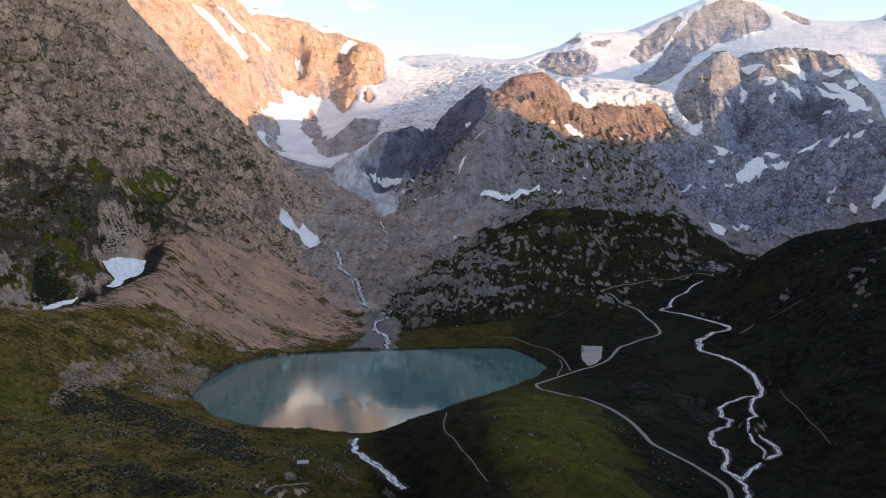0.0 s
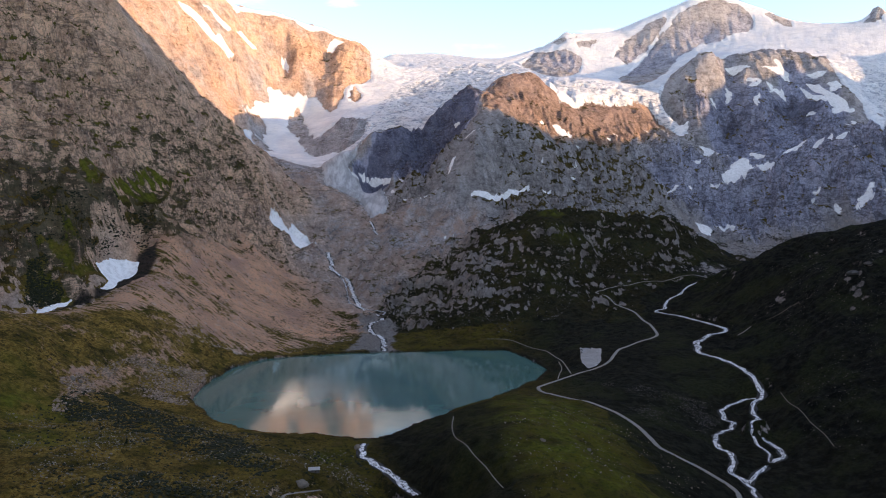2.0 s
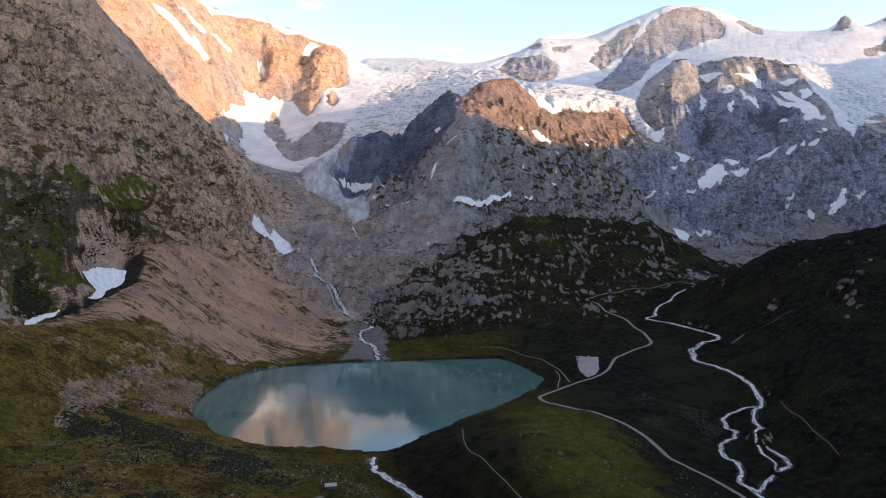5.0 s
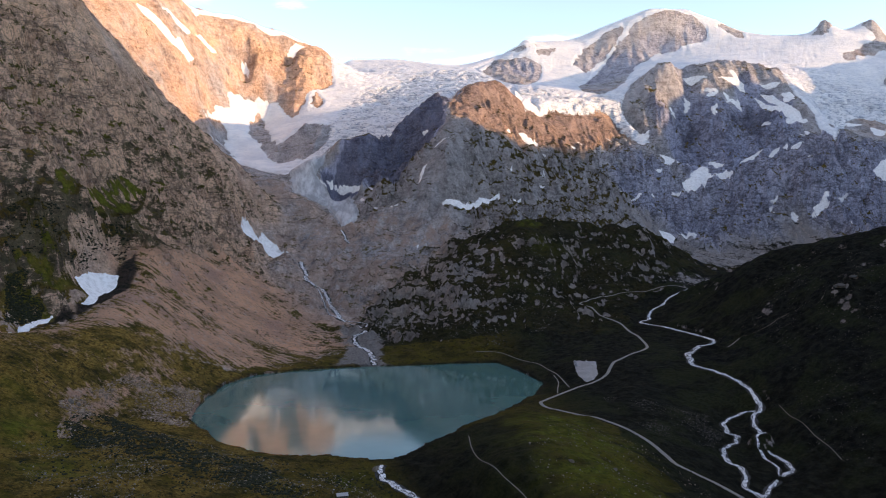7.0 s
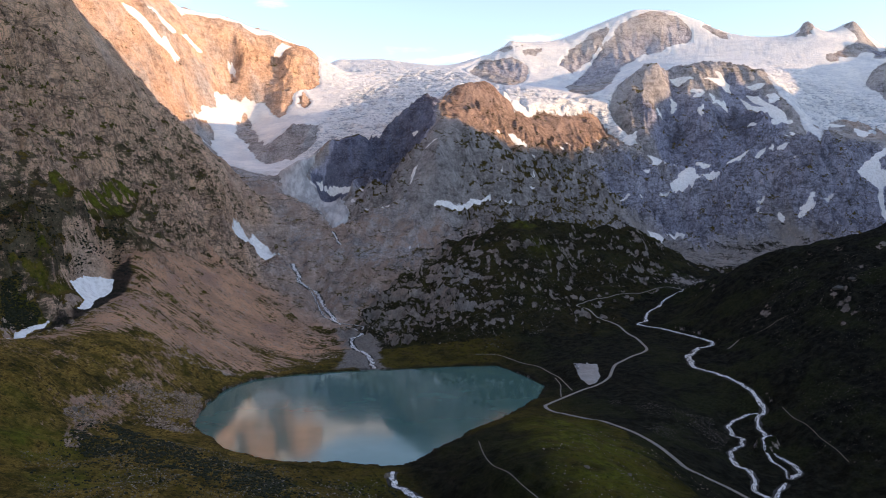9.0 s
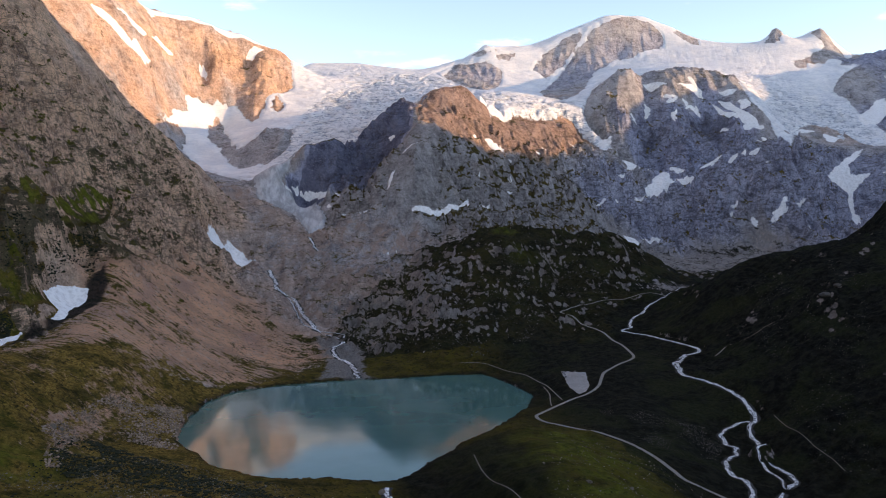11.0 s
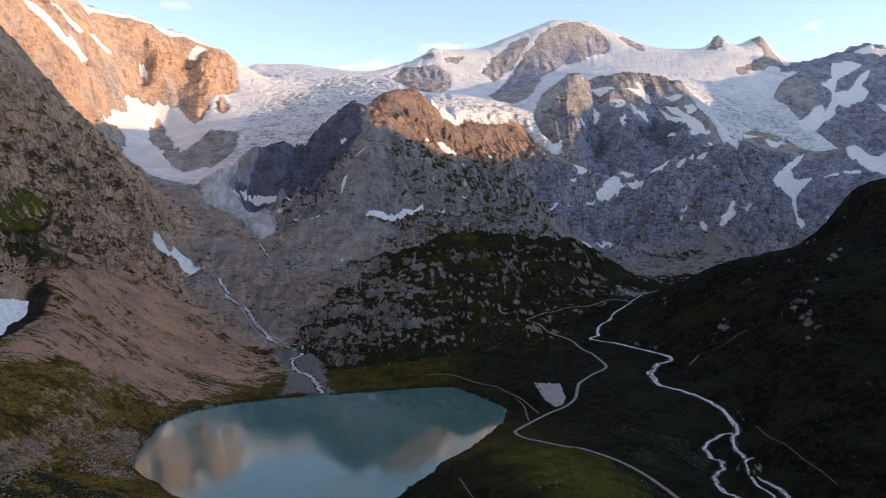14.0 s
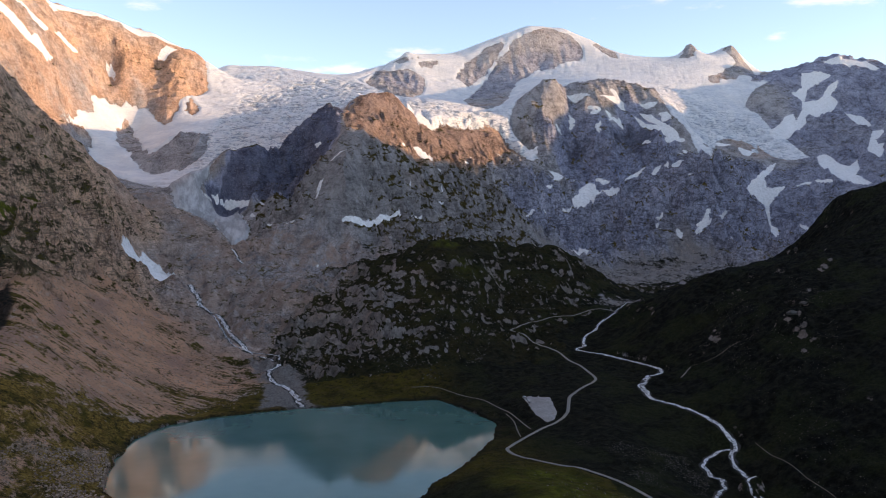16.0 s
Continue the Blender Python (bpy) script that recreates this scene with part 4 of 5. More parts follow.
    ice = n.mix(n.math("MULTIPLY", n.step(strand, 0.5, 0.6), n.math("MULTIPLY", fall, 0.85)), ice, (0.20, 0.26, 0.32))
    grime = n.mix(n.step(n.noise(30, 6, 0.65, (0.5, 2, 1), (0, 0, 25)), 0.35, 0.68), (0.30, 0.30, 0.305), (0.54, 0.545, 0.55))
    amount = n.step(n.math("ADD", dirt, n.math("MULTIPLY", n.math("SUBTRACT", band, 0.5), 1.3)), 0.3, 0.75)
    relief = n.math("ADD", n.math("MULTIPLY", n.noise(9, 8, 0.72, (1, 1, 1), (0, 0, 0), 0.5), n.step(dirt, 0.2, 0.7, 1.0, 0.4)), n.math("MULTIPLY", n.math("MULTIPLY", strand, fall), -1.6))
    return n.mix(amount, ice, grime), relief


def ice_material():
    n = Nodes("glacier_ice", 0.55)
    colour, relief = ice_colour(n)
    n.bump(relief, 1.0, 4.0)
    return n.colour(colour)


def snow_material():
    n = Nodes("old_snow", 0.6)
    c = n.mix(n.step(n.noise(7, 6, 0.65), 0.4, 0.7), (0.80, 0.80, 0.79), (0.60, 0.595, 0.58))
    n.bump(n.noise(5, 4, 0.5), 0.3, 0.5)
    return n.colour(c)


def water_material():
    n = Nodes("lake_water", 0.07)
    n.bsdf.inputs["IOR"].default_value, n.bsdf.inputs["Specular IOR Level"].default_value = 1.33, 0.55
    milky = n.mix(n.step(n.noise(160, 4), 0.35, 0.65), (0.034, 0.125, 0.110), (0.058, 0.16, 0.142))
    n.link(n.step(n.noise(120, 4, 0.55, (2.5, 0.6, 1), (0, 0, 35)), 0.35, 0.7, 0.045, 0.10), n.bsdf.inputs["Roughness"])
    n.bump(n.noise(2.5, 3, 0.5, (1.6, 0.7, 1)), 0.05, 0.15)
    return n.colour(milky)


def torrent_material():
    n = Nodes("white_water", 0.25)
    foam = n.step(n.noise(2.4, 6, 0.75, (1, 1, 1), (0, 0, 0), 0.5), 0.40, 0.54)
    n.bump(n.noise(1.5, 5, 0.7), 1.0, 0.5)
    return n.colour(n.mix(foam, (0.05, 0.058, 0.06), (0.8, 0.8, 0.8)))


def gravel_material(name, low, high, size=2.0):
    n = Nodes(name, 0.95)
    c = n.mix(n.step(n.noise(size, 7, 0.7), 0.3, 0.7), low, high)
    c = n.mix(n.step(n.noise(size * 9, 5, 0.6), 0.4, 0.7, 0, 0.5), c, low)
    n.bump(n.noise(size * 0.5, 5, 0.7), 0.6, 0.2)
    return n.colour(c)


def stone_material(name, low, high):
    n = Nodes(name, 0.9)
    shade = n.add("ShaderNodeNewGeometry").outputs["Random Per Island"]
    c = n.mix(shade, low, high)
    c = n.mix(n.step(n.noise(1.4, 6, 0.7), 0.35, 0.65, 0.5, 0.0), c, (0.09, 0.085, 0.07))
    n.bump(n.noise(0.8, 6, 0.7), 0.8, 0.3)
    return n.colour(c)


def leaf_material(name, low, high):
    n = Nodes(name, 0.8)
    shade = n.add("ShaderNodeNewGeometry").outputs["Random Per Island"]
    return n.colour(n.mix(n.math("ADD", n.math("MULTIPLY", shade, 0.6), n.math("MULTIPLY", n.noise(0.9, 4), 0.5)), low, high))


def plain(name, colour, roughness=0.6, metal=0.0, grain=0.3):
    n = Nodes(name, roughness)
    n.bsdf.inputs["Metallic"].default_value = metal
    return n.colour(n.mix(n.step(n.noise(grain, 5), 0.3, 0.7, 0.0, 0.35), colour, tuple(c * 0.6 for c in colour)))


GROUND, ICE_M, SNOW_M, WATER, TORRENT = ground_material(), ice_material(), snow_material(), water_material(), torrent_material()
ROAD_M = gravel_material("road_gravel", (0.175, 0.16, 0.14), (0.28, 0.255, 0.225), 1.5)
PATH_M = gravel_material("trodden_earth", (0.16, 0.14, 0.115), (0.25, 0.22, 0.185), 1.2)
PAD_M = gravel_material("pale_gravel", (0.24, 0.23, 0.22), (0.38, 0.365, 0.35), 2.5)
FAN_M = gravel_material("river_gravel", (0.20, 0.19, 0.185), (0.33, 0.32, 0.31), 3.0)
BED_M = gravel_material("wet_stones", (0.014, 0.014, 0.013), (0.06, 0.058, 0.055), 1.8)
STONE, PINK_STONE, DARK_STONE = stone_material("boulder_stone", (0.12, 0.095, 0.075), (0.40, 0.325, 0.26)), stone_material("pinkish_stone", (0.16, 0.10, 0.07), (0.54, 0.37, 0.27)), stone_material("dark_stone", (0.04, 0.037, 0.034), (0.17, 0.16, 0.15))


# ---- ground: one sheet, fine where the walk looks, coarse behind
def mesh_object(name, verts, faces, material, attrs=None, sm=True):
    me = bpy.data.meshes.new(name)
    me.vertices.add(len(verts))
    me.vertices.foreach_set("co", np.asarray(verts, np.float32).ravel())
    k = faces.shape[1]
    me.loops.add(faces.size)
    me.loops.foreach_set("vertex_index", faces.ravel().astype(np.int32))
    me.polygons.add(len(faces))
    me.polygons.foreach_set("loop_start", np.arange(0, faces.size, k, dtype=np.int32))
    me.polygons.foreach_set("use_smooth", np.full(len(faces), sm))
    me.update(calc_edges=True)
    for key, val in (attrs or {}).items():
        me.attributes.new(key, "FLOAT", "POINT").data.foreach_set("value", np.asarray(val, np.float32))
    me.materials.append(material)
    return new(name, me)


def spline(pts, step):
    """A smooth line through pts, with a point about every step metres."""
    p = [np.array(q, float) for q in pts]
    p = [2 * p[0] - p[1]] + p + [2 * p[-1] - p[-2]]
    out = []
    for a, b, c, d in zip(p, p[1:], p[2:], p[3:]):
        n = max(2, int(np.linalg.norm(c - b) / step))
        for k in range(n):
            t = k / n
            out.append(0.5 * (2 * b + (c - a) * t + (2 * a - 5 * b + 4 * c - d) * t ** 2 + (3 * b - a - 3 * c + d) * t ** 3))
    return np.array(out + [p[-2]])


def settle(z, n):
    k = np.ones(n) / n
    return np.convolve(np.pad(z, n // 2, mode="edge"), k, mode="valid")[:len(z)]


WIDTHS = {"road": 4.1, "lake_path": 1.8, "shore_path": 1.4, "hillock_path": 0.9, "hill_scar": 2.0, "goat_track": 0.8, "river_island_arm": 4.0, "dirt_track": 3.0, "river": 8.5, "river_left_arm": 6.0,
          "river_right_arm": 6.5, "glacier_stream": 11.0, "stream_braid": 4.0, "delta_channel": 9.0, "delta_side": 4.0, "waterfall": 8.0,
          "outlet_stream": 8.0, "rivulet": 2.6}
COURSES = {}
for way, pts in WAYS.items():
    xy = spline(pts, 3.0)
    wet_or_shade = way not in ("road", "lake_path", "shore_path", "hillock_path", "hill_scar", "goat_track", "dirt_track")
    if wet_or_shade:
        s = np.arange(len(xy)) * 3.0
        side = np.gradient(xy, axis=0)
        side = np.stack([-side[:, 1], side[:, 0]], 1) / (np.linalg.norm(side, axis=1)[:, None] + 1e-6)
        xy = xy + side * (2.5 * noise2(s / 14, s * 0 + WIDTHS[way], 7) * smooth(0, 30, s) * smooth(s[-1], s[-1] - 30, s))[:, None]
    z, _ = land(xy[:, 0], xy[:, 1])
    z = settle(z, 15 if wet_or_shade else 11)
    if way == "outlet_stream":
        z = np.maximum(z, -0.05 - 0.1 * np.maximum(np.arange(len(z)) * 3.0 - 42, 0))
    if wet_or_shade:
        z = np.minimum.accumulate(np.maximum(z, 0.05) if way.startswith("delta") else z)
    if way in ("river_left_arm", "river_right_arm", "river_island_arm"):
        z = z + (COURSES["river"][-1, 2] - z[0]) * smooth(45, 0, np.arange(len(z)) * 3.0)
    COURSES[way] = np.column_stack([xy, z])


def carve(x, y, z):
    """Cut and fill the ground along the ways and the water."""
    z = z.copy()
    for way, c in COURSES.items():
        half = WIDTHS[way] / 2
        reach = half + 9
        near = np.nonzero((x > c[:, 0].min() - reach) & (x < c[:, 0].max() + reach) & (y > c[:, 1].min() - reach) & (y < c[:, 1].max() + reach))[0]
        for s in range(0, len(near), 20000):
            i = near[s:s + 20000]
            d = np.hypot(x[i, None] - c[None, :, 0], y[i, None] - c[None, :, 1])
            k = d.argmin(1)
            d = d[np.arange(len(i)), k]
            drop = 0.25 if WIDTHS[way] < 5 else 0.5
            f = 1 - smooth(half + 0.6, reach, d)
            z[i] = z[i] + (c[k, 2] - drop - z[i]) * f
    return z


COLS = 1000
HUB = (-80.0, -250.0)
front = np.radians(np.linspace(-32, 46, COLS))
back = np.radians(np.linspace(46, 328, 120)[1:-1])
ang = np.concatenate([front, back])
rad = np.concatenate([np.linspace(0, 690, 40)[1:], np.geomspace(700, 1250, 150)[:-1], np.geomspace(1250, 4700, 740)[:-1], np.geomspace(4700, 5600, 30)])
A, R = np.meshgrid(ang, rad)
GX, GY = (HUB[0] + R * np.sin(A)).ravel(), (HUB[1] + R * np.cos(A)).ravel()
GZ, TR = land(GX, GY)
GZ = carve(GX, GY, GZ)
nr, na = A.shape


def ease(d, reach, amount):
    """Smooth ground under and beside ice and snow."""
    global GZ
    GZ = GZ + (TR[:, 5] - 2.5 * TR[:, 4] - GZ) * amount * smooth(reach, 0, d)


# ice and snow raise the ground and take over its faces
cover = np.full(len(GX), -1)
dirt, crev_shade, fall = (np.zeros(len(GX), np.float32) for _ in range(3))
covers = []
firn = np.full(len(GX), -1.0, np.float32)
jit = 4 * noise2(GX / 26, GY / 26, 201) + 2 * noise2(GX / 9, GY / 9, 202)
rocky = np.full(len(GX), 1e9, np.float32)
for poly in ROCK.values():
    rocky = np.minimum(rocky, polygon_distance(GX, GY, poly))
for tx, ty, _, wide in TOPS[:3]:
    rocky = np.minimum(rocky, np.hypot(GX - tx, GY - ty) - wide * 0.95)
raw = {name: polygon_distance(GX, GY, poly) for name, poly in ICE.items()}
meet = np.maximum(raw["valley_glacier"], raw["summit_snowfield"]) - 34
for name, poly in ICE.items():
    d = np.maximum(np.minimum(raw[name], meet) + jit, -(rocky + jit + 12 * noise2(GX / 55, GY / 55, 207) + 6 * noise2(GX / 20, GY / 20, 208)))
    inside = d < 0
    firn = np.maximum(firn, np.clip(-d / 22, -1, 1))
    covers.append(name)
    cover[inside] = len(covers) - 1
    ease(d, 30, 0.97)
    dip = -d
    if name == "valley_glacier":
        falls = 1.1 * smooth(40, -40, polygon_distance(GX, GY, AREAS["icefall"]) + 4 * jit) + 0.35 * np.exp(-((GX - 20) ** 2 / 400 ** 2 + (GY - 3900) ** 2 / 330 ** 2)) + 0.8 * np.exp(-((GX + 250) ** 2 / 140 ** 2 + (GY - 3050) ** 2 / 190 ** 2)) + 0.12 * smooth(2900, 3200, GY)
        grit = smooth(3050, 2500, GY) * 0.75 + 0.15 * smooth(3500, 3000, GY)
        lift = 7.0
    else:
        falls = np.exp(-((GX - 720) ** 2 / 330 ** 2 + (GY - 3180) ** 2 / 130 ** 2)) * 1.3 + 1.0 * np.exp(-((GX - 2050) ** 2 / 330 ** 2 + (GY - 3400) ** 2 / 330 ** 2)) + 0.2
        grit = 0.25 * smooth(3700, 3200, GY) * smooth(1500, 1900, GX)
        front_edge = line_distance(GX, GY, [(470, 2975), (584, 3035), (715, 3115), (854, 3195), (905, 3190)])
        lift = 5.0 + 27 * smooth(110, 40, front_edge)
    along = fbm(TR[:, 5] * 2.6 + 14 * noise2(GX / 60, GY / 60, 212), (GX + 0.3 * GY) * 0.5, 48, 2, 211, True)
    fine_c = fbm(TR[:, 5] * 2.6, (GX - 0.4 * GY) * 0.9, 34, 1, 221, True)
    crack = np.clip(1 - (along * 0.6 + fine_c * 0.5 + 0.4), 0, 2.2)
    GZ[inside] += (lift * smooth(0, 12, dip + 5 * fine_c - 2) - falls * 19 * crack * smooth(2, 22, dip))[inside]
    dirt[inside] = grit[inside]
    # deeper cracks get darker colour, in place of the shade inside them
    crev_shade[inside] = np.clip(falls * (crack - 0.25) * 1.1, 0, 1)[inside]
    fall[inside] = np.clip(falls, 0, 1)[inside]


for poly in SNOW.values():
    xs, ys = [p[0] for p in poly], [p[1] for p in poly]
    near = np.nonzero((GX > min(xs) - 30) & (GX < max(xs) + 30) & (GY > min(ys) - 30) & (GY < max(ys) + 30) & (cover < 0))[0]
    if len(near):
        d = np.full(len(GX), 99.0, np.float32)
        d[near] = polygon_distance(GX[near], GY[near], poly)
        ease(d, 18, 0.85)
for px, py, length, width, turn in PATCHES:
    d = np.hypot(GX - px, GY - py) - 0.45 * length
    ease(d, 14, 0.7)
lush = np.zeros(len(GX), np.float32)
for x, y, r, s in LUSH:
    f = s * np.exp(-((GX - x) ** 2 + (GY - y) ** 2) / r ** 2)
    lush = np.maximum(lush, f * np.clip(0.7 + 0.9 * noise2(GX / 16, GY / 16, 244), 0, 1))
ledges = np.zeros(len(GX), np.float32)
for key, most in (("green_ledge", 1.0), ("green_chute", 0.8), ("green_foot", 0.6)):
    d = polygon_distance(GX, GY, AREAS[key]) + jit
    ledges = np.maximum(ledges, most * smooth(8, -8, d) * np.clip(0.6 + 0.9 * noise2(GX / 14, GY / 14, 243), 0, 0.85))
    ease(d, 16, 0.7)
lush = np.maximum(lush, ledges)
scrub = smooth(25, -25, polygon_distance(GX, GY, AREAS["scrub_slope"]) + 3 * jit)
OUTCROPS = [(505, 970, 16), (527, 978, 12), (490, 936, 14), (470, 905, 12), (455, 840, 14), (560, 1010, 16),
            (450, 780, 14), (430, 720, 16), (585, 1100, 20), (520, 1110, 16), (460, 1060, 14), (620, 1060, 18), (700, 1140, 22)]
bared = np.zeros(len(GX), np.float32)
for x, y, r in OUTCROPS:
    bared = np.maximum(bared, np.exp(-(((GX - x) * 0.9 + (GY - y) * 0.4) ** 2 / (1.8 * r) ** 2 + ((GY - y) * 0.9 - (GX - x) * 0.4) ** 2 / (0.8 * r) ** 2)))
rill = fbm((GX - 0.48 * GY + 18 * noise2(GX / 70, GY / 70, 41)) / 10, GY + 0.48 * GX, 9, 3, 47, True)
grass = np.clip(TR[:, 1] + lush * 0.9 + 0.6 * ledges + 0.48 * scrub + 0.4 * (rill - 0.2) * (TR[:, 0] == 11) * smooth(0.45, 0.2, TR[:, 1]) - 0.32 * bared, -0.5, 1.6)
# shade of the moraine's inner wall, painted as a dark band
wet_or_shade = 0.93 * smooth(6, -1, polygon_distance(GX, GY, AREAS["trough_shade"]) + 3 * noise2(GX / 9, GY / 9, 233))
dry = smooth(-40, -260, GX) * smooth(1500, 1000, GY) * (0.85 + 0.15 * smooth(600, 780, GY)) + 0.25 * smooth(1800, 2200, GY)
moss = np.clip((TR[:, 0] == 4) * (0.35 * smooth(800, 350, GZ) + 0.5 * smooth(380, 200, GZ) * smooth(1600, 1300, GY)) + 0.15, 0, 1)
shore = polygon_distance(GX, GY, LAKE)
fan = smooth(6, -8, polygon_distance(GX, GY, AREAS["delta_fan"]) + 12 * noise2(GX / 25, GY / 25, 231) + 5 * noise2(GX / 8, GY / 8, 232))
# how much flatter a spot is than its surroundings
sheet = np.stack([GX, GY, GZ], -1).reshape(nr, na, 3)
out_r, out_a = np.gradient(sheet, axis=0), np.roll(sheet, -1, 1) - np.roll(sheet, 1, 1)
up = np.cross(out_a, out_r)
up = np.abs(up[..., 2]) / (np.linalg.norm(up, axis=-1) + 1e-9)
calm = up
for axis in (0, 1):
    calm = sum(np.roll(calm, k, axis) for k in range(-8, 9)) / 17
bench = np.clip((up - calm) * 2.2, -1, 1).ravel()
# darker turf: dark hill, right-hand floor, knob, scrub slope, hillock's left bank
dark_turf = np.clip(0.45 * scrub * (1 - ledges) + (TR[:, 0] == 9) * 1.0 + (0.78 - 0.1 * smooth(20, -20, polygon_distance(GX, GY, AREAS["pale_slabs"]) + 3 * jit)) * (TR[:, 0] == 8) + 0.95 * smooth(60, 160, GX) * (TR[:, 0] == 0) + 0.9 * smooth(62, 28, GX) * smooth(-75, -35, GX + 0.25 * (GY - 640)) * smooth(830, 780, GY), 0, 1)
SCREE = np.maximum(TR[:, 2], fan)
RED = TR[:, 3] * (1 - 0.8 * fan)
wander = 9 * noise2(GX / 30, GY / 30, 241) + 4 * noise2(GX / 9, GY / 9, 242)
# where the red hill's left flank takes its painted shade
blue_shade = smooth(14, -14, polygon_distance(GX, GY, AREAS["shaded_flank"]) + 1.5 * wander)
blocks = smooth(20, -20, polygon_distance(GX, GY, AREAS["boulder_field"]) + 1.5 * wander)
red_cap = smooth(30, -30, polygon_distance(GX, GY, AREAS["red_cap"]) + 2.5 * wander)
# where the buttress wall is tinted bluer for shade
shaded_wall = smooth(30, -30, polygon_distance(GX, GY, AREAS["shaded_wall"]) + 2.5 * wander)
face_green = smooth(40, -40, polygon_distance(GX, GY, AREAS["face_green"]) + 3 * wander)
# darker rock on the dark hill, knob, red hill and upper buttress
dark_rock = np.clip((TR[:, 0] == 9) * 1.0 + (TR[:, 0] == 8) * (0.8 - 0.35 * smooth(20, -20, polygon_distance(GX, GY, AREAS["pale_slabs"]) + 3 * jit)) + 0.12 * (TR[:, 0] == 6) * smooth(420, 560, GZ) + 0.45 * (TR[:, 0] == 5) * (1 - blue_shade) * (1 - 0.4 * red_cap) + 0.3 * dark_turf, 0, 1)
dark_turf = np.clip(dark_turf + 0.4 * (TR[:, 0] == 5), 0, 1)
jointed = np.clip(TR[:, 4] * (1 - 0.55 * (TR[:, 0] == 1)), 0.25, 1.1)
# the cap takes the darkened red, the buttress wall a bluer tint for shade
RED = RED + (1.5 - RED) * red_cap - 0.35 * shaded_wall
RED = RED + (-1.25 - RED) * blue_shade + (0.75 - RED) * blocks
SCREE = np.maximum(SCREE, blocks)
grass = (grass * (1 - 0.9 * red_cap) + 0.5 * dark_turf * (TR[:, 0] == 9) * (1 - bared) + 0.06 * (TR[:, 0] == 8) + 0.5 * smooth(60, 160, GX) * smooth(1500, 1400, GY) * (TR[:, 0] == 0) + 0.7 * smooth(62, 28, GX) * smooth(-75, -35, GX + 0.25 * (GY - 640)) * smooth(760, 700, GY) + 0.25 * face_green) * (1 - fan) * (1 - 0.9 * blue_shade) * (1 - 0.45 * blocks)
# wet rim along the lake shore
wet_or_shade = np.maximum(wet_or_shade, 0.45 * smooth(9, 2, shore))

idx = np.arange(nr * na).reshape(nr, na)
nxt = np.roll(idx, -1, axis=1)
quads = np.stack([idx[:-1], idx[1:], nxt[1:], nxt[:-1]], -1).reshape(-1, 4)[:, ::-1]
V = np.stack([GX, GY, GZ], -1)
massif = TR[:, 0].astype(int)
for own, key in ((13, "horn"), (14, "spike"), (15, "shoulder")):
    massif[(massif == 2) & (polygon_distance(GX, GY, ROCK[key]) < 25)] = own
face_cover = np.where(firn[quads].min(1) > 0.8, cover[quads].max(1), -1)
face_massif = massif[quads[:, 0]]
LABELS = {
    "ground": ("dark grassy alpine valley floor with scree and scattered stones", "ground"),
    "sunlit_cliff": ("bare orange-brown rock face glowing in low sun", "mountain"),
    "summit_peak": ("rocky summit pyramid rising out of glacier snow", "mountain"),
    "snowy_peak": ("rock peak in dark blue-grey shade, streaked with snow", "mountain"),
    "left_spur": ("steep brown rocky mountainside with patches of grass", "mountain"),
    "red_hill": ("reddish rounded rock mountain with shaded flank", "mountain"),
    "rock_buttress": ("craggy rock buttress in dark shade below the glacier", "mountain"),
    "nunatak": ("brown rock island surrounded by glacier ice", "rock"),
    "knob_hill": ("hummocky hill of pale ice-worn rock and dark grass", "hill"),
    "dark_hill": ("dark shaded grassy hill with rock outcrops", "hill"),
    "green_hillock": ("smooth green grassy hillock beside the lake", "hill"),
    "moraine": ("pinkish-brown lateral moraine slope with thin grass", "moraine"),
    "rock_horn": ("dark rocky horn standing above the snowfield", "peak"),
    "rock_spike": ("small pointed rock tower on the snowy ridge", "peak"),
    "rock_shoulder": ("brown rock shoulder below the summit snow", "rock"),
    "west_ridge": ("high grassy and rocky ridge closing the valley", "mountain"),
    "valley_glacier": ("white crevassed glacier flowing down to a dirty grey tongue", "glacier"),
    "east_glacier": ("broad crevassed glacier descending beside the snowy peak", "glacier"),
    "summit_snowfield": ("wide white snowfield and hanging glacier below the summits", "glacier"),
}


def cut_out(name, faces, material, kind="", group=""):
    used, local = np.unique(faces, return_inverse=True)
    attrs = {"dirt": dirt, "crevasse_shade": crev_shade, "fall": fall} if material == ICE_M else {"red": RED, "grass": grass, "scree": SCREE, "lush": lush, "wet_or_shade": wet_or_shade, "dark_turf": dark_turf, "dry": dry, "moss": moss, "fan": fan, "bench": bench, "dark_rock": dark_rock, "jointed": jointed, "firn": firn, "dirt": dirt, "crevasse_shade": crev_shade, "fall": fall}
    attrs = {k: v[used] for k, v in attrs.items()}
    ob = mesh_object(name, V[used], local.reshape(faces.shape), material, attrs)
    label, category = LABELS[name]
    return tagged(ob, label, category, kind=kind, group=group)


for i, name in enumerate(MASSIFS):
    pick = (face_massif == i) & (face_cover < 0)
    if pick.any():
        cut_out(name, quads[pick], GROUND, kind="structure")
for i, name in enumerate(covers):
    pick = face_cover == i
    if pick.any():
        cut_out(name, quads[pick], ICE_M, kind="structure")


# ---- lake, road, paths and streams
def outline_object(name, poly, z, material, grow=0.0):
    c = np.mean(poly, axis=0)
    bm = bmesh.new()
    top = []
    for p in poly:
        d = np.array(p, float) - c
        q = c + d * (1 + grow / np.linalg.norm(d))
        top.append(bm.verts.new((q[0], q[1], z)))
    bm.faces.new(top)
    bmesh.ops.triangulate(bm, faces=bm.faces[:])
    bmesh.ops.recalc_face_normals(bm, faces=bm.faces[:])
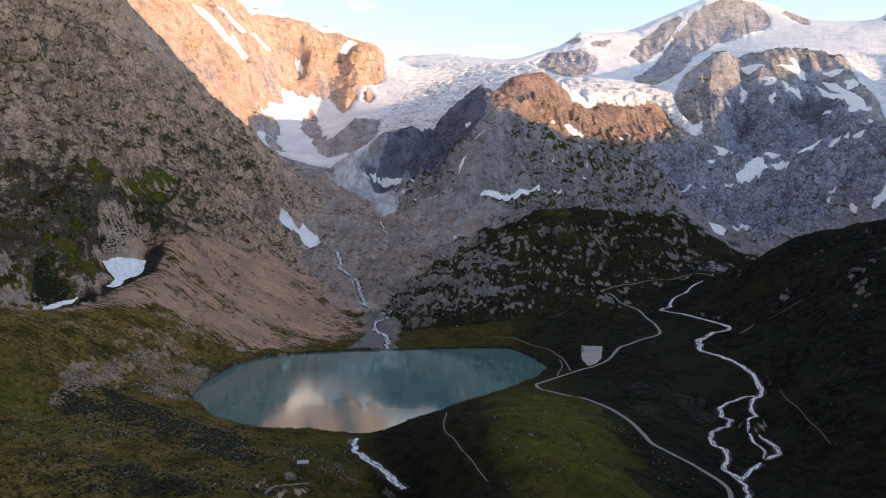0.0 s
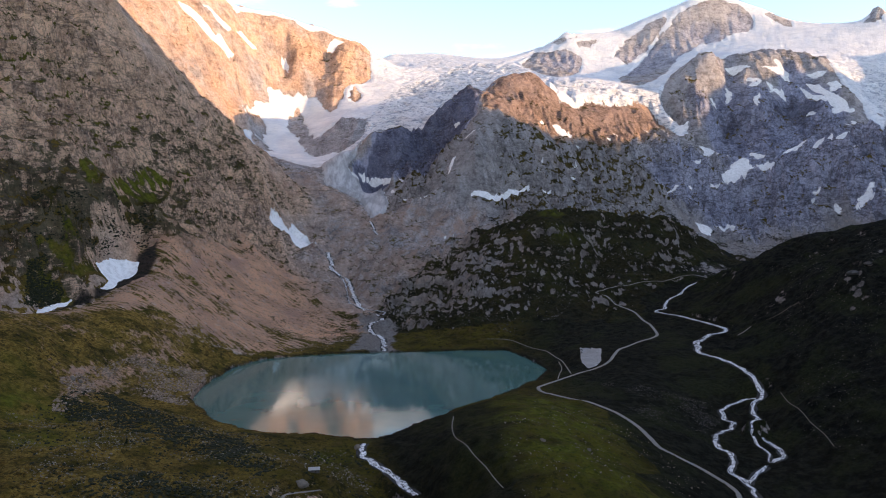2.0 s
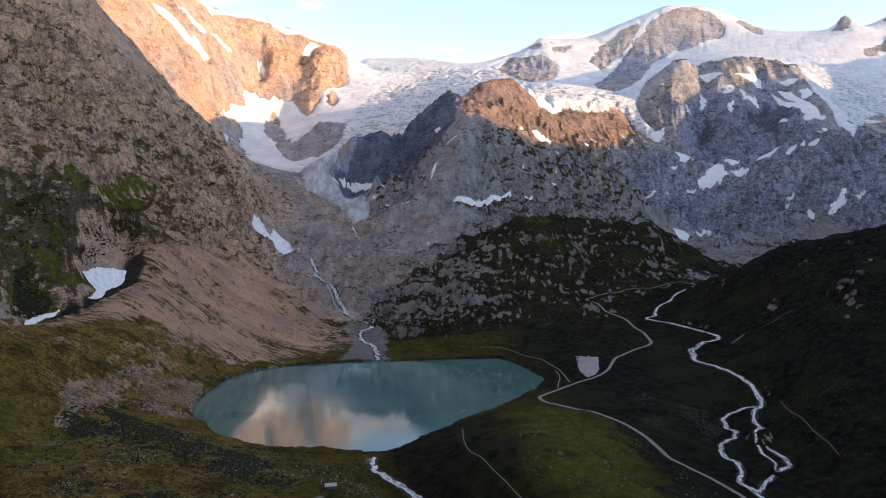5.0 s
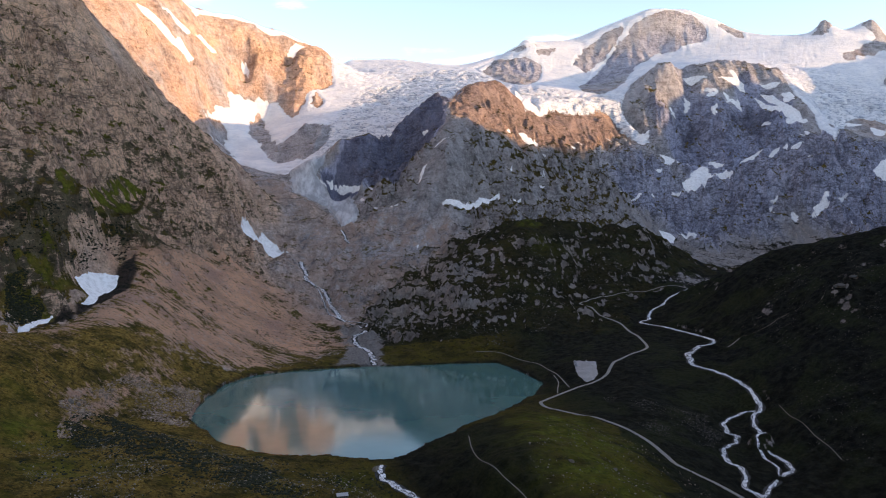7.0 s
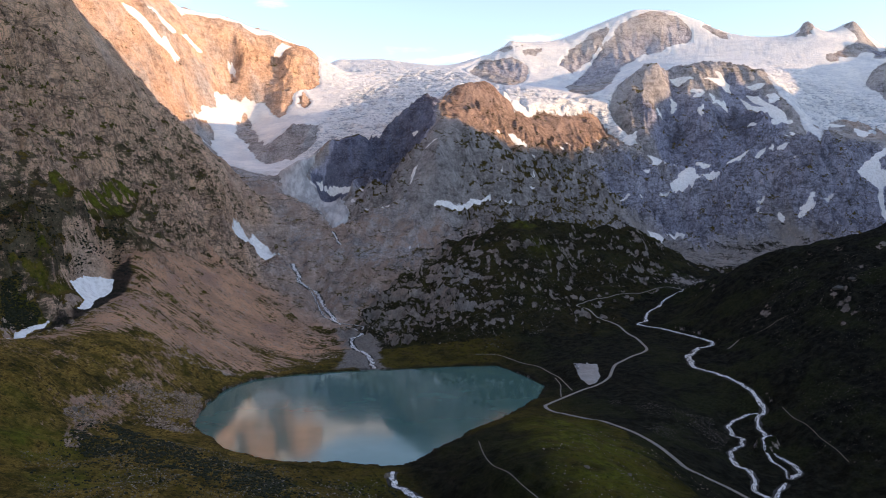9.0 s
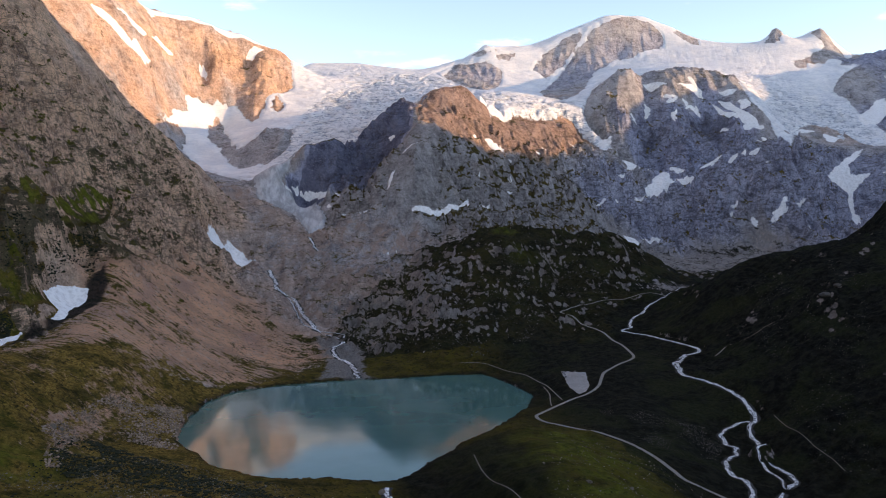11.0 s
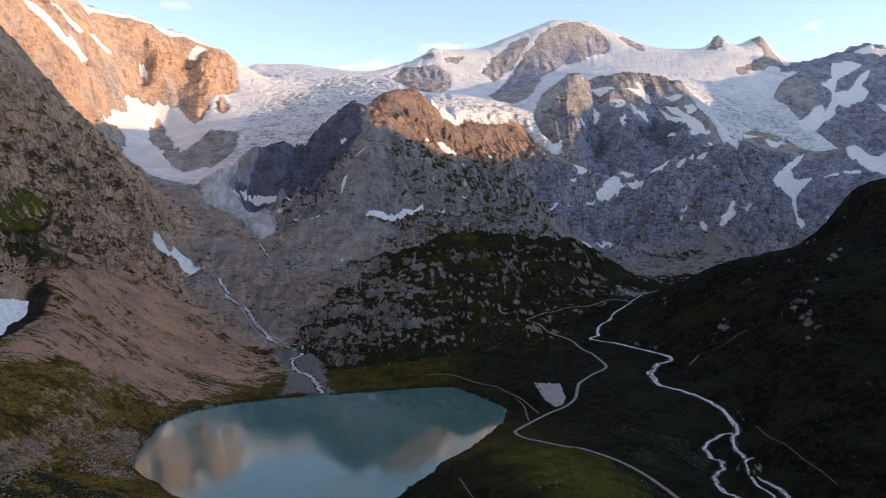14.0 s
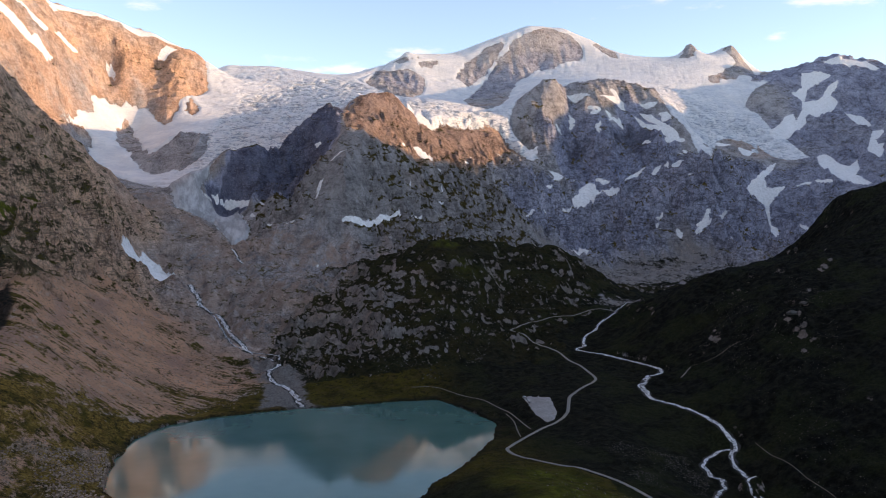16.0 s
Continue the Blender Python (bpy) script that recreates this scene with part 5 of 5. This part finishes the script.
    if bm.faces[0].normal.z < 0:
        bmesh.ops.reverse_faces(bm, faces=bm.faces[:])
    me = bpy.data.meshes.new(name)
    bm.to_mesh(me)
    bm.free()
    me.materials.append(material)
    return new(name, me)


tagged(outline_object("lake", LAKE, 0.0, WATER, 8), "turquoise glacial lake with calm reflecting water", "lake", kind="structure")


def ribbon(name, course, width, material, lift, ragged, seed):
    """A strip laid along a course, with a slight camber and uneven edges."""
    d = np.gradient(course[:, :2], axis=0)
    side = np.stack([-d[:, 1], d[:, 0]], 1) / (np.linalg.norm(d, axis=1)[:, None] + 1e-6)
    s = np.arange(len(course)) * 3.0
    n = 7
    rows = []
    for k in range(n):
        u = k / (n - 1) * 2 - 1
        w = width / 2 * (1 + ragged * noise2(s / 9, s * 0 + seed + (3.3 if u > 0 else 0), seed))
        xy = course[:, :2] + side * (u * w)[:, None]
        z = course[:, 2] + lift - 0.35 * abs(u) ** 4 + ragged * 0.5 * noise2(s / 3, s * 0 + k * 2.7, seed)
        rows.append(np.column_stack([xy, z]))
    g = np.stack(rows, 1)
    i = np.arange(g.shape[0] * n).reshape(-1, n)
    f = np.stack([i[:-1, :-1], i[:-1, 1:], i[1:, 1:], i[1:, :-1]], -1).reshape(-1, 4)[:, ::-1]
    return mesh_object(name, g.reshape(-1, 3), f, material)


NAMES = {"road": ("road", "winding single-lane gravel road across the valley", "road"),
         "lake_path": ("footpath", "pale footpath beside the lake shore", "path"), "shore_path": ("footpath", "short trodden path near the lake", "path"),
         "hillock_path": ("footpath", "narrow footpath over the grassy hillock", "path"), "goat_track": ("footpath", "thin trodden trail across the dark hill", "path"), "hill_scar": ("footpath", "pale eroded track on the dark hill", "path"),
         "dirt_track": ("footpath", "curved dirt track in the grass", "path"), "waterfall": ("waterfall", "white waterfall below the glacier snout", "waterfall")}


def part(name, ob, parent):
    ob.name = name
    ob.parent = parent
    return ob


for i, (way, course) in enumerate(COURSES.items()):
    name, label, cat = NAMES.get(way, ("stream", "foaming white glacial stream braiding over dark stones", "stream"))
    if cat not in ("stream", "waterfall"):
        tagged(ribbon(name, course, WIDTHS[way], ROAD_M if way == "road" else PATH_M, 0.12, 0.05, 300 + i), label, cat, kind="structure")
        continue
    swell = 0.36 + 0.64 * smooth(0, 420, np.arange(len(course)) * 3.0) if way == "river" else 1.0
    bed = tagged(ribbon(name, course, (WIDTHS[way] + 1.0) * swell, BED_M, 0.02, 0.35, 300 + i), label, cat, kind="structure")
    d = np.gradient(course[:, :2], axis=0)
    side = np.stack([-d[:, 1], d[:, 0]], 1) / (np.linalg.norm(d, axis=1)[:, None] + 1e-6)
    s = np.arange(len(course)) * 3.0
    w = WIDTHS[way]
    for k in range(4 if w > 3 else 1):
        off = swell * w * 0.4 * np.clip(1.5 * noise2(s / (13 + 4 * k), s * 0 + 7.7 * k, 340 + i), -1, 1)
        thread = course.copy()
        thread[:, :2] += side * off[:, None]
        part("white_water", ribbon("white_water", thread, swell * w * (0.42, 0.26, 0.18, 0.12)[k], TORRENT, 0.2 + 0.03 * k, 1.1, 360 + 7 * i + k), bed)


# ---- snow patches, each a lens of old snow on the ground ------------------------------------
GRID = GZ.reshape(nr, na)


def ground_at(x, y):
    """Height of the finished ground, read off the sheet."""
    x, y = np.asarray(x, float), np.asarray(y, float)
    r, a = np.hypot(x - HUB[0], y - HUB[1]), np.arctan2(x - HUB[0], y - HUB[1])
    i = np.clip(np.interp(r, rad, np.arange(nr)), 0, nr - 1.001)
    j = np.clip((a - front[0]) / (front[-1] - front[0]) * (COLS - 1), 0, COLS - 1.001)
    i0, j0 = i.astype(int), j.astype(int)
    u, v = i - i0, j - j0
    return GRID[i0, j0] * (1 - u) * (1 - v) + GRID[i0 + 1, j0] * u * (1 - v) + GRID[i0, j0 + 1] * (1 - u) * v + GRID[i0 + 1, j0 + 1] * u * v


def draped(name, dist, box, cell, thick, material, label, cat, kind="", group=""):
    """A sheet on the ground wherever dist is below zero; its rim goes into the ground."""
    gx, gy = np.meshgrid(np.arange(box[0], box[1] + cell, cell), np.arange(box[2], box[3] + cell, cell))
    d = dist(gx, gy)
    z = ground_at(gx, gy) + thick * smooth(0, 3.5, -d) - 0.9 * smooth(-0.5, 2.0, d)
    i = np.arange(gx.size).reshape(gx.shape)
    f = np.stack([i[:-1, :-1], i[:-1, 1:], i[1:, 1:], i[1:, :-1]], -1)
    ok = (d.ravel()[f] < 1.5).all(-1)
    if ok.sum() < 2:
        return None
    deep = np.where(ok, d[:-1, :-1], 1e9)
    keep = np.zeros_like(ok)
    keep[np.unravel_index(deep.argmin(), ok.shape)] = True
    for _ in range(400):
        grown = keep.copy()
        grown[1:] |= keep[:-1]
        grown[:-1] |= keep[1:]
        grown[:, 1:] |= keep[:, :-1]
        grown[:, :-1] |= keep[:, 1:]
        grown &= ok
        if grown.sum() == keep.sum():
            break
        keep = grown
    f = f[keep]
    used, local = np.unique(f, return_inverse=True)
    v = np.stack([gx, gy, z], -1).reshape(-1, 3)[used]
    return tagged(mesh_object(name, v, local.reshape(f.shape), material), label, cat, kind=kind, group=group)


def rim(x, y, k):
    return k * (2.2 * noise2(x / 12, y / 12, 205) + 1.5 * noise2(x / 5, y / 5, 206))


def patch_distance(x, y, spec, seed):
    px, py, length, width, turn = spec
    c, s = math.cos(radians(turn)), math.sin(radians(turn))
    u, v = (x - px) * c + (y - py) * s, -(x - px) * s + (y - py) * c
    th = np.arctan2(v / width, u / length)
    edge = 0.9 + 0.26 * np.sin(2 * th + seed) + 0.18 * np.sin(3 * th + 2.1 * seed) + 0.12 * np.sin(5 * th + 3.7 * seed)
    return (np.hypot(u / length * 2, v / width * 2) - edge) * min(length, width) / 2


SNOW_LABELS = {"avalanche_cone": "long white tongue of avalanche snow on scree", "trough_snow": "large white snowfield lying in the moraine trough",
               "trough_tail": "thin strip of snow lying along the moraine trough", "couloir": "long snow-filled couloir down the sunlit cliff"}
WORN = ("chute", "terrace", "peak_gully", "peak_cap", "peak_side", "edge_snow", "basin_snow")
GROW = {"avalanche_cone": 10, "slab_line": 4, "red_streak": 5, "red_streak_long": 5, "ledge_snow": 3, "trough_snow": 0, "trough_tail": 0}
for key, poly in SNOW.items():
    xs, ys = [p[0] for p in poly], [p[1] for p in poly]
    cell = 1.6 if min(ys) < 2300 else 2.4
    draped("snow_patch", lambda x, y: polygon_distance(x, y, poly) - GROW.get(key, 1.5) + (rim(x, y, 0.9) if key not in WORN else rim(x, y, 1.3) + 4 * noise2(x / 34, y / 34, 209) - 1), (min(xs) - 5, max(xs) + 5, min(ys) - 5, max(ys) + 5), cell, 1.8, SNOW_M,
           SNOW_LABELS.get(key, "broad old snow patch lying on dark rock"), "snow patch", group="snow patches")
for i, spec in enumerate(PATCHES):
    r = spec[2] * 0.75 + 4
    draped("snow_patch", lambda x, y: patch_distance(x, y, spec, i * 1.7) + rim(x, y, 0.35), (spec[0] - r, spec[0] + r, spec[1] - r, spec[1] + r), 2.0, 1.2, SNOW_M,
           "small old snow patch in a rock hollow", "snow patch", group="snow patches")
pad = AREAS["gravel_pad"]
draped("gravel_pad", lambda x, y: polygon_distance(x, y, pad) + rim(x, y, 0.4), (170, 212, 960, 1070), 1.2, 0.5, PAD_M,
       "pale gravel parking place beside the road", "parking place", kind="structure")


# ---- loose stones, shrubs and the few things people have put here ---------------------------
def part_of(parent, name, bm, material, label=""):
    me = bpy.data.meshes.new(name)
    bm.to_mesh(me)
    bm.free()
    me.materials.append(material)
    ob = new(name, me)
    ob.parent = parent
    return tagged(ob, label) if label else ob


def ball(level):
    bm = bmesh.new()
    bmesh.ops.create_icosphere(bm, subdivisions=level, radius=1)
    bm.verts.ensure_lookup_table()
    v = np.array([p.co for p in bm.verts])
    f = np.array([[q.index for q in face.verts] for face in bm.faces])
    bm.free()
    return v, f


def inside_points(poly, count, rng, clump=0.0, seed=0):
    xs, ys = [p[0] for p in poly], [p[1] for p in poly]
    got = np.zeros((0, 2))
    for _ in range(60):
        p = np.column_stack([rng.uniform(min(xs), max(xs), 4000), rng.uniform(min(ys), max(ys), 4000)])
        good = polygon_distance(p[:, 0], p[:, 1], poly) < 0
        if clump:
            n = fbm(p[:, 0], p[:, 1], 40, 3, seed + 500)
            good &= n + rng.normal(0, 0.25, len(n)) > clump - 0.4
        got = np.concatenate([got, p[good]])
        if len(got) >= count:
            break
    return got[:count]


def scatter(name, zone, count, low, high, material, label, cat, seed, flat=0.7, clump=0.4, level=1, sink=0.3):
    """Many small lumps in one mesh: too many to count."""
    rng = np.random.default_rng(seed)
    p = inside_points(ZONES[zone], count, rng, clump, seed)
    v, f = ball(level)
    size = low * (high / low) ** (rng.random(len(p)) ** 2.2)
    turn = rng.uniform(0, 2 * np.pi, len(p))
    shape = rng.uniform(0.65, 1.35, (len(p), 1, 3)) * np.array([1, 1, flat])
    lump = v[None] * (1 + rng.uniform(-0.28, 0.28, (len(p), len(v), 1))) * shape * size[:, None, None] / 2
    c, s = np.cos(turn)[:, None], np.sin(turn)[:, None]
    x = lump[..., 0] * c - lump[..., 1] * s + p[:, :1]
    y = lump[..., 0] * s + lump[..., 1] * c + p[:, 1:]
    z = lump[..., 2] + (ground_at(p[:, 0], p[:, 1]) + size * flat * (0.5 - sink))[:, None]
    verts = np.stack([x, y, z], -1).reshape(-1, 3)
    faces = (f[None] + (np.arange(len(p)) * len(v))[:, None, None]).reshape(-1, 3)
    return tagged(mesh_object(name, verts, faces, material, sm=False), label, cat, kind="stuff")


scatter("loose_stones", "boulder_field", 6000, 0.5, 3.0, PINK_STONE, "field of pale pinkish boulders below the moraine", "stones", 1, clump=0.42)
scatter("loose_stones", "foreground", 5200, 0.35, 1.7, STONE, "scattered pale stones in rough alpine grass", "stones", 2, clump=0.45)
scatter("loose_stones", "hillock", 800, 0.35, 1.6, STONE, "pale stones dotted over the green hillock", "stones", 3, clump=0.3)
scatter("loose_stones", "flats", 1800, 0.35, 1.3, DARK_STONE, "pale stone spread on the valley flat", "stones", 4, clump=0.4)
scatter("loose_stones", "knob", 2200, 0.7, 3.4, DARK_STONE, "grey boulders and rock knobs on the hummocky hill", "stones", 5, clump=0.4)
scatter("loose_stones", "forefield", 3000, 0.7, 4.0, STONE, "grey boulders on the glacier forefield", "stones", 6, clump=0.3)
scatter("loose_stones", "dark_hill", 1500, 0.4, 1.8, DARK_STONE, "pale stones on the dark grassy hill", "stones", 7, clump=0.5)
scatter("loose_stones", "scree", 3500, 0.6, 2.6, PINK_STONE, "stones and small boulders on the pink scree", "stones", 8, clump=0.3)
SHRUB = leaf_material("alder_scrub", (0.006, 0.0085, 0.0035), (0.021, 0.026, 0.009))
scatter("shrubs", "shrubs", 5200, 1.0, 3.4, SHRUB, "dark green alder scrub in low clumps", "shrubs", 11, 0.55, 0.2, 1, 0.25)
scatter("shrubs", "shrubs_low", 800, 1.0, 3.4, SHRUB, "dark green dwarf shrubs in the grass", "shrubs", 12, 0.55, 0.5, 2, 0.25)
scatter("shrubs", "foreground", 1400, 0.9, 2.8, SHRUB, "low dark shrubs dotted over rough pasture", "shrubs", 13, 0.5, 0.62, 2, 0.25)
scatter("shrubs", "shrub_slope", 1500, 1.5, 5.5, SHRUB, "dark scrub clinging to the rocky slope", "shrubs", 14, 0.6, 0.36, 1, 0.3)
scatter("shrubs", "shrub_slope_low", 2200, 1.3, 4.5, SHRUB, "dense dark scrub on the steep slope", "shrubs", 15, 0.6, 0.36, 1, 0.3)


def crag(name, x, y, size, turn, seed, label, cat, material=None):
    """A single boulder or outcrop with broken faces."""
    bm = bmesh.new()
    bmesh.ops.create_icosphere(bm, subdivisions=4, radius=1)
    spin = Euler((0, 0, radians(turn))).to_matrix()
    for v in bm.verts:
        p = v.co.copy()
        k = noise.cell_vector(p * 1.7 + Vector((seed, 0, 0))).length * 0.22 + 0.22 * noise.noise(p * 1.4 + Vector((seed * 3, 1, 0))) + 0.07 * noise.noise(p * 5 + Vector((0, seed, 2)))
        p *= 0.8 + k
        p.z = max(p.z, -0.45)
        v.co = spin @ Vector((p.x * size[0] / 2, p.y * size[1] / 2, p.z * size[2]))
    me = bpy.data.meshes.new(name)
    bm.to_mesh(me)
    bm.free()
    me.materials.append(material or STONE)
    ob = new(name, me)
    ob.location = (x, y, float(ground_at(x, y)) + size[2] * 0.05)
    return tagged(ob, label, cat)


crag("boulder", -372, 792, (6.5, 5.0, 2.8), 20, 1, "large pale boulder on the moraine foot", "boulder")
crag("boulder", -366, 797, (4.2, 3.6, 2.0), 60, 2, "pale boulder beside a larger one", "boulder")
crag("boulder", -113, 574, (9.5, 7.0, 3.6), 10, 3, "big grey boulder in the grass near the hut", "boulder")
crag("boulder", -82, 690, (6.0, 5.0, 3.2), 30, 4, "brown boulder at the lake outlet", "boulder")
crag("boulder", 66, 600, (5.0, 3.0, 1.6), -30, 5, "flat pale boulder on the green hillock", "boulder")
crag("boulder", 104, 612, (4.0, 3.0, 1.6), 15, 6, "pale boulder on the green hillock", "boulder")
for x, y, size, turn, seed in ((505, 970, (20, 12, 3.5), 20, 11), (527, 978, (12, 8, 2.6), -20, 12)):
    tagged(crag("rock_outcrop", x, y, size, turn, seed, "grey ice-worn rock outcrop on the dark hill", "rock", DARK_STONE), group="rock outcrops")


def box(bm, size, at, bevel=0.03):
    made = bmesh.ops.create_cube(bm, size=1, matrix=Matrix.Translation(at) @ Matrix.Diagonal((*size, 1)))
    edges = list({e for v in made["verts"] for e in v.link_edges})
    bmesh.ops.bevel(bm, geom=edges, offset=bevel, segments=2, affect="EDGES")


def hut(x, y, turn):
    root = new("alpine_hut")
    root.matrix_world = pose(x, y, float(ground_at(x, y)), 0, 0, turn)
    wall_m, roof_m, wood = plain("hut_stone", (0.09, 0.08, 0.07), 0.9), plain("sheet_metal_roof", (0.36, 0.36, 0.35), 0.5, 0.2), plain("dark_wood", (0.05, 0.035, 0.025), 0.8)
    bm = bmesh.new()
    box(bm, (8.0, 3.6, 2.6), (0, 0, 1.0))
    part_of(root, "wall", bm, wall_m)
    bm = bmesh.new()
    verts = [bm.verts.new(c) for c in ((-4.4, -2.2, 2.2), (4.4, -2.2, 2.2), (4.4, 2.2, 3.3), (-4.4, 2.2, 3.3), (-4.4, -2.2, 2.36), (4.4, -2.2, 2.36), (4.4, 2.2, 3.46), (-4.4, 2.2, 3.46))]
    for q in ((3, 2, 1, 0), (4, 5, 6, 7), (0, 1, 5, 4), (1, 2, 6, 5), (2, 3, 7, 6), (3, 0, 4, 7)):
        bm.faces.new([verts[k] for k in q])
    part_of(root, "roof", bm, roof_m, "pale sheet metal roof")
    bm = bmesh.new()
    box(bm, (0.9, 0.08, 1.8), (1.2, -1.84, 0.95))
    part_of(root, "door", bm, wood, "dark wooden door")
    for px in (-1.6, 3.0):
        bm = bmesh.new()
        box(bm, (0.7, 0.08, 0.6), (px, -1.84, 1.4))
        part_of(root, "window", bm, plain("hut_glass", (0.02, 0.02, 0.025), 0.1))
    return tagged(root, "low dark stone hut with pale metal roof", "hut")


def post(x, y, height):
    root = new("signpost")
    root.matrix_world = pose(x, y, float(ground_at(x, y)), 0, 0, 15)
    grey = plain("weathered_post", (0.45, 0.44, 0.42), 0.8)
    bm = bmesh.new()
    bmesh.ops.create_cone(bm, cap_ends=True, segments=10, radius1=0.16, radius2=0.13, depth=height + 0.6, matrix=Matrix.Translation((0, 0, height / 2 - 0.3)))
    part_of(root, "pole", bm, grey)
    bm = bmesh.new()
    box(bm, (1.3, 0.1, 0.5), (0.5, -0.18, height - 0.5))
    part_of(root, "board", bm, grey)
    return tagged(root, "pale weathered signpost standing beside the hut", "signpost")


hut(-107, 597, 8)
post(-114, 599, 3.6)


def car(x, y, turn, paint, label):
    root = new("parked_car")
    root.matrix_world = pose(x, y, float(ground_at(x, y)) + 0.5, 0, 0, turn)
    bm = bmesh.new()
    box(bm, (4.4, 1.8, 0.62), (0, 0, 0.66), 0.16)
    part_of(root, "body", bm, paint)
    bm = bmesh.new()
    made = bmesh.ops.create_cube(bm, size=1, matrix=Matrix.Translation((-0.25, 0, 1.22)) @ Matrix.Diagonal((2.5, 1.6, 0.62, 1)))
    for v in made["verts"]:
        if v.co.z > 1.3:
            v.co.x = -0.25 + (v.co.x + 0.25) * 0.7
            v.co.y *= 0.86
    bmesh.ops.bevel(bm, geom=bm.edges[:], offset=0.08, segments=2, affect="EDGES")
    part_of(root, "windows", bm, CAR_GLASS, "dark car windows")
    bm = bmesh.new()
    box(bm, (1.75, 1.36, 0.06), (-0.25, 0, 1.55), 0.02)
    part_of(root, "roof", bm, paint)
    for wx in (-1.35, 1.35):
        for wy in (-0.82, 0.82):
            bm = bmesh.new()
            bmesh.ops.create_cone(bm, cap_ends=True, segments=18, radius1=0.33, radius2=0.33, depth=0.22, matrix=pose(wx, wy, 0.33, 90, 0, 0))
            part_of(root, "wheel", bm, TYRE)
    return tagged(root, label, "car", group="cars on the gravel")


CAR_GLASS, TYRE = plain("car_glass", (0.02, 0.022, 0.025), 0.08), plain("tyre_rubber", (0.02, 0.02, 0.02), 0.85)
WHITE_PAINT, DARK_PAINT, SILVER = plain("white_car_paint", (0.78, 0.78, 0.77), 0.3, 0, 3), plain("dark_car_paint", (0.03, 0.032, 0.04), 0.25, 0, 3), plain("silver_car_paint", (0.45, 0.46, 0.47), 0.3, 0.5, 3)
for x, y, turn, paint, label in ((188, 1068, 15, WHITE_PAINT, "white parked car on pale gravel"), (186.5, 1057, 20, SILVER, "silver parked car on pale gravel"), (184.5, 1046, 20, WHITE_PAINT, "white parked car on pale gravel"),
                                 (182.5, 1035, 15, SILVER, "silver parked car on pale gravel"), (198, 1046, 80, WHITE_PAINT, "white parked car at the gravel edge"), (194.5, 1056, 80, DARK_PAINT, "dark parked car at the gravel edge")):
    car(x, y, turn, paint, label)


def spruce(x, y, height, seed):
    rng = random.Random(seed)
    root = new("spruce")
    root.location = (x, y, float(ground_at(x, y)))
    bm = bmesh.new()
    bmesh.ops.create_cone(bm, cap_ends=True, segments=9, radius1=height * 0.035, radius2=0.03, depth=height, matrix=Matrix.Translation((0, 0, height / 2 - 0.2)))
    part_of(root, "trunk", bm, plain("spruce_bark", (0.06, 0.045, 0.035), 0.9))
    bm = bmesh.new()
    for k in range(150):
        f = (k + rng.random()) / 150
        z, reach = height * (0.1 + 0.9 * f), height * 0.24 * (1 - f) ** 0.8 * rng.uniform(0.7, 1.15) + 0.08
        a = rng.uniform(0, 2 * math.pi)
        d, s = Vector((math.cos(a), math.sin(a), -0.28)), Vector((-math.sin(a), math.cos(a), 0))
        for j in range(5):
            g = (j + 0.6) / 5
            o = Vector((0, 0, z)) + d * reach * g
            w = reach * 0.32 * (1.15 - g)
            tri = [o + s * w, o - s * w, o + d * reach * 0.3 + Vector((0, 0, rng.uniform(-0.1, 0.05)))]
            bm.faces.new([bm.verts.new(c) for c in tri])
            bm.faces.new([bm.verts.new(c) for c in (o + Vector((0, 0, w * 0.5)), o - Vector((0, 0, w * 0.7)), o + d * reach * 0.3)])
    part_of(root, "crown", bm, leaf_material("spruce_needles", (0.008, 0.014, 0.007), (0.025, 0.036, 0.014)))
    return tagged(root, "small dark spruce alone in the rough pasture", "tree")


spruce(-249, 603, 7.0, 3)
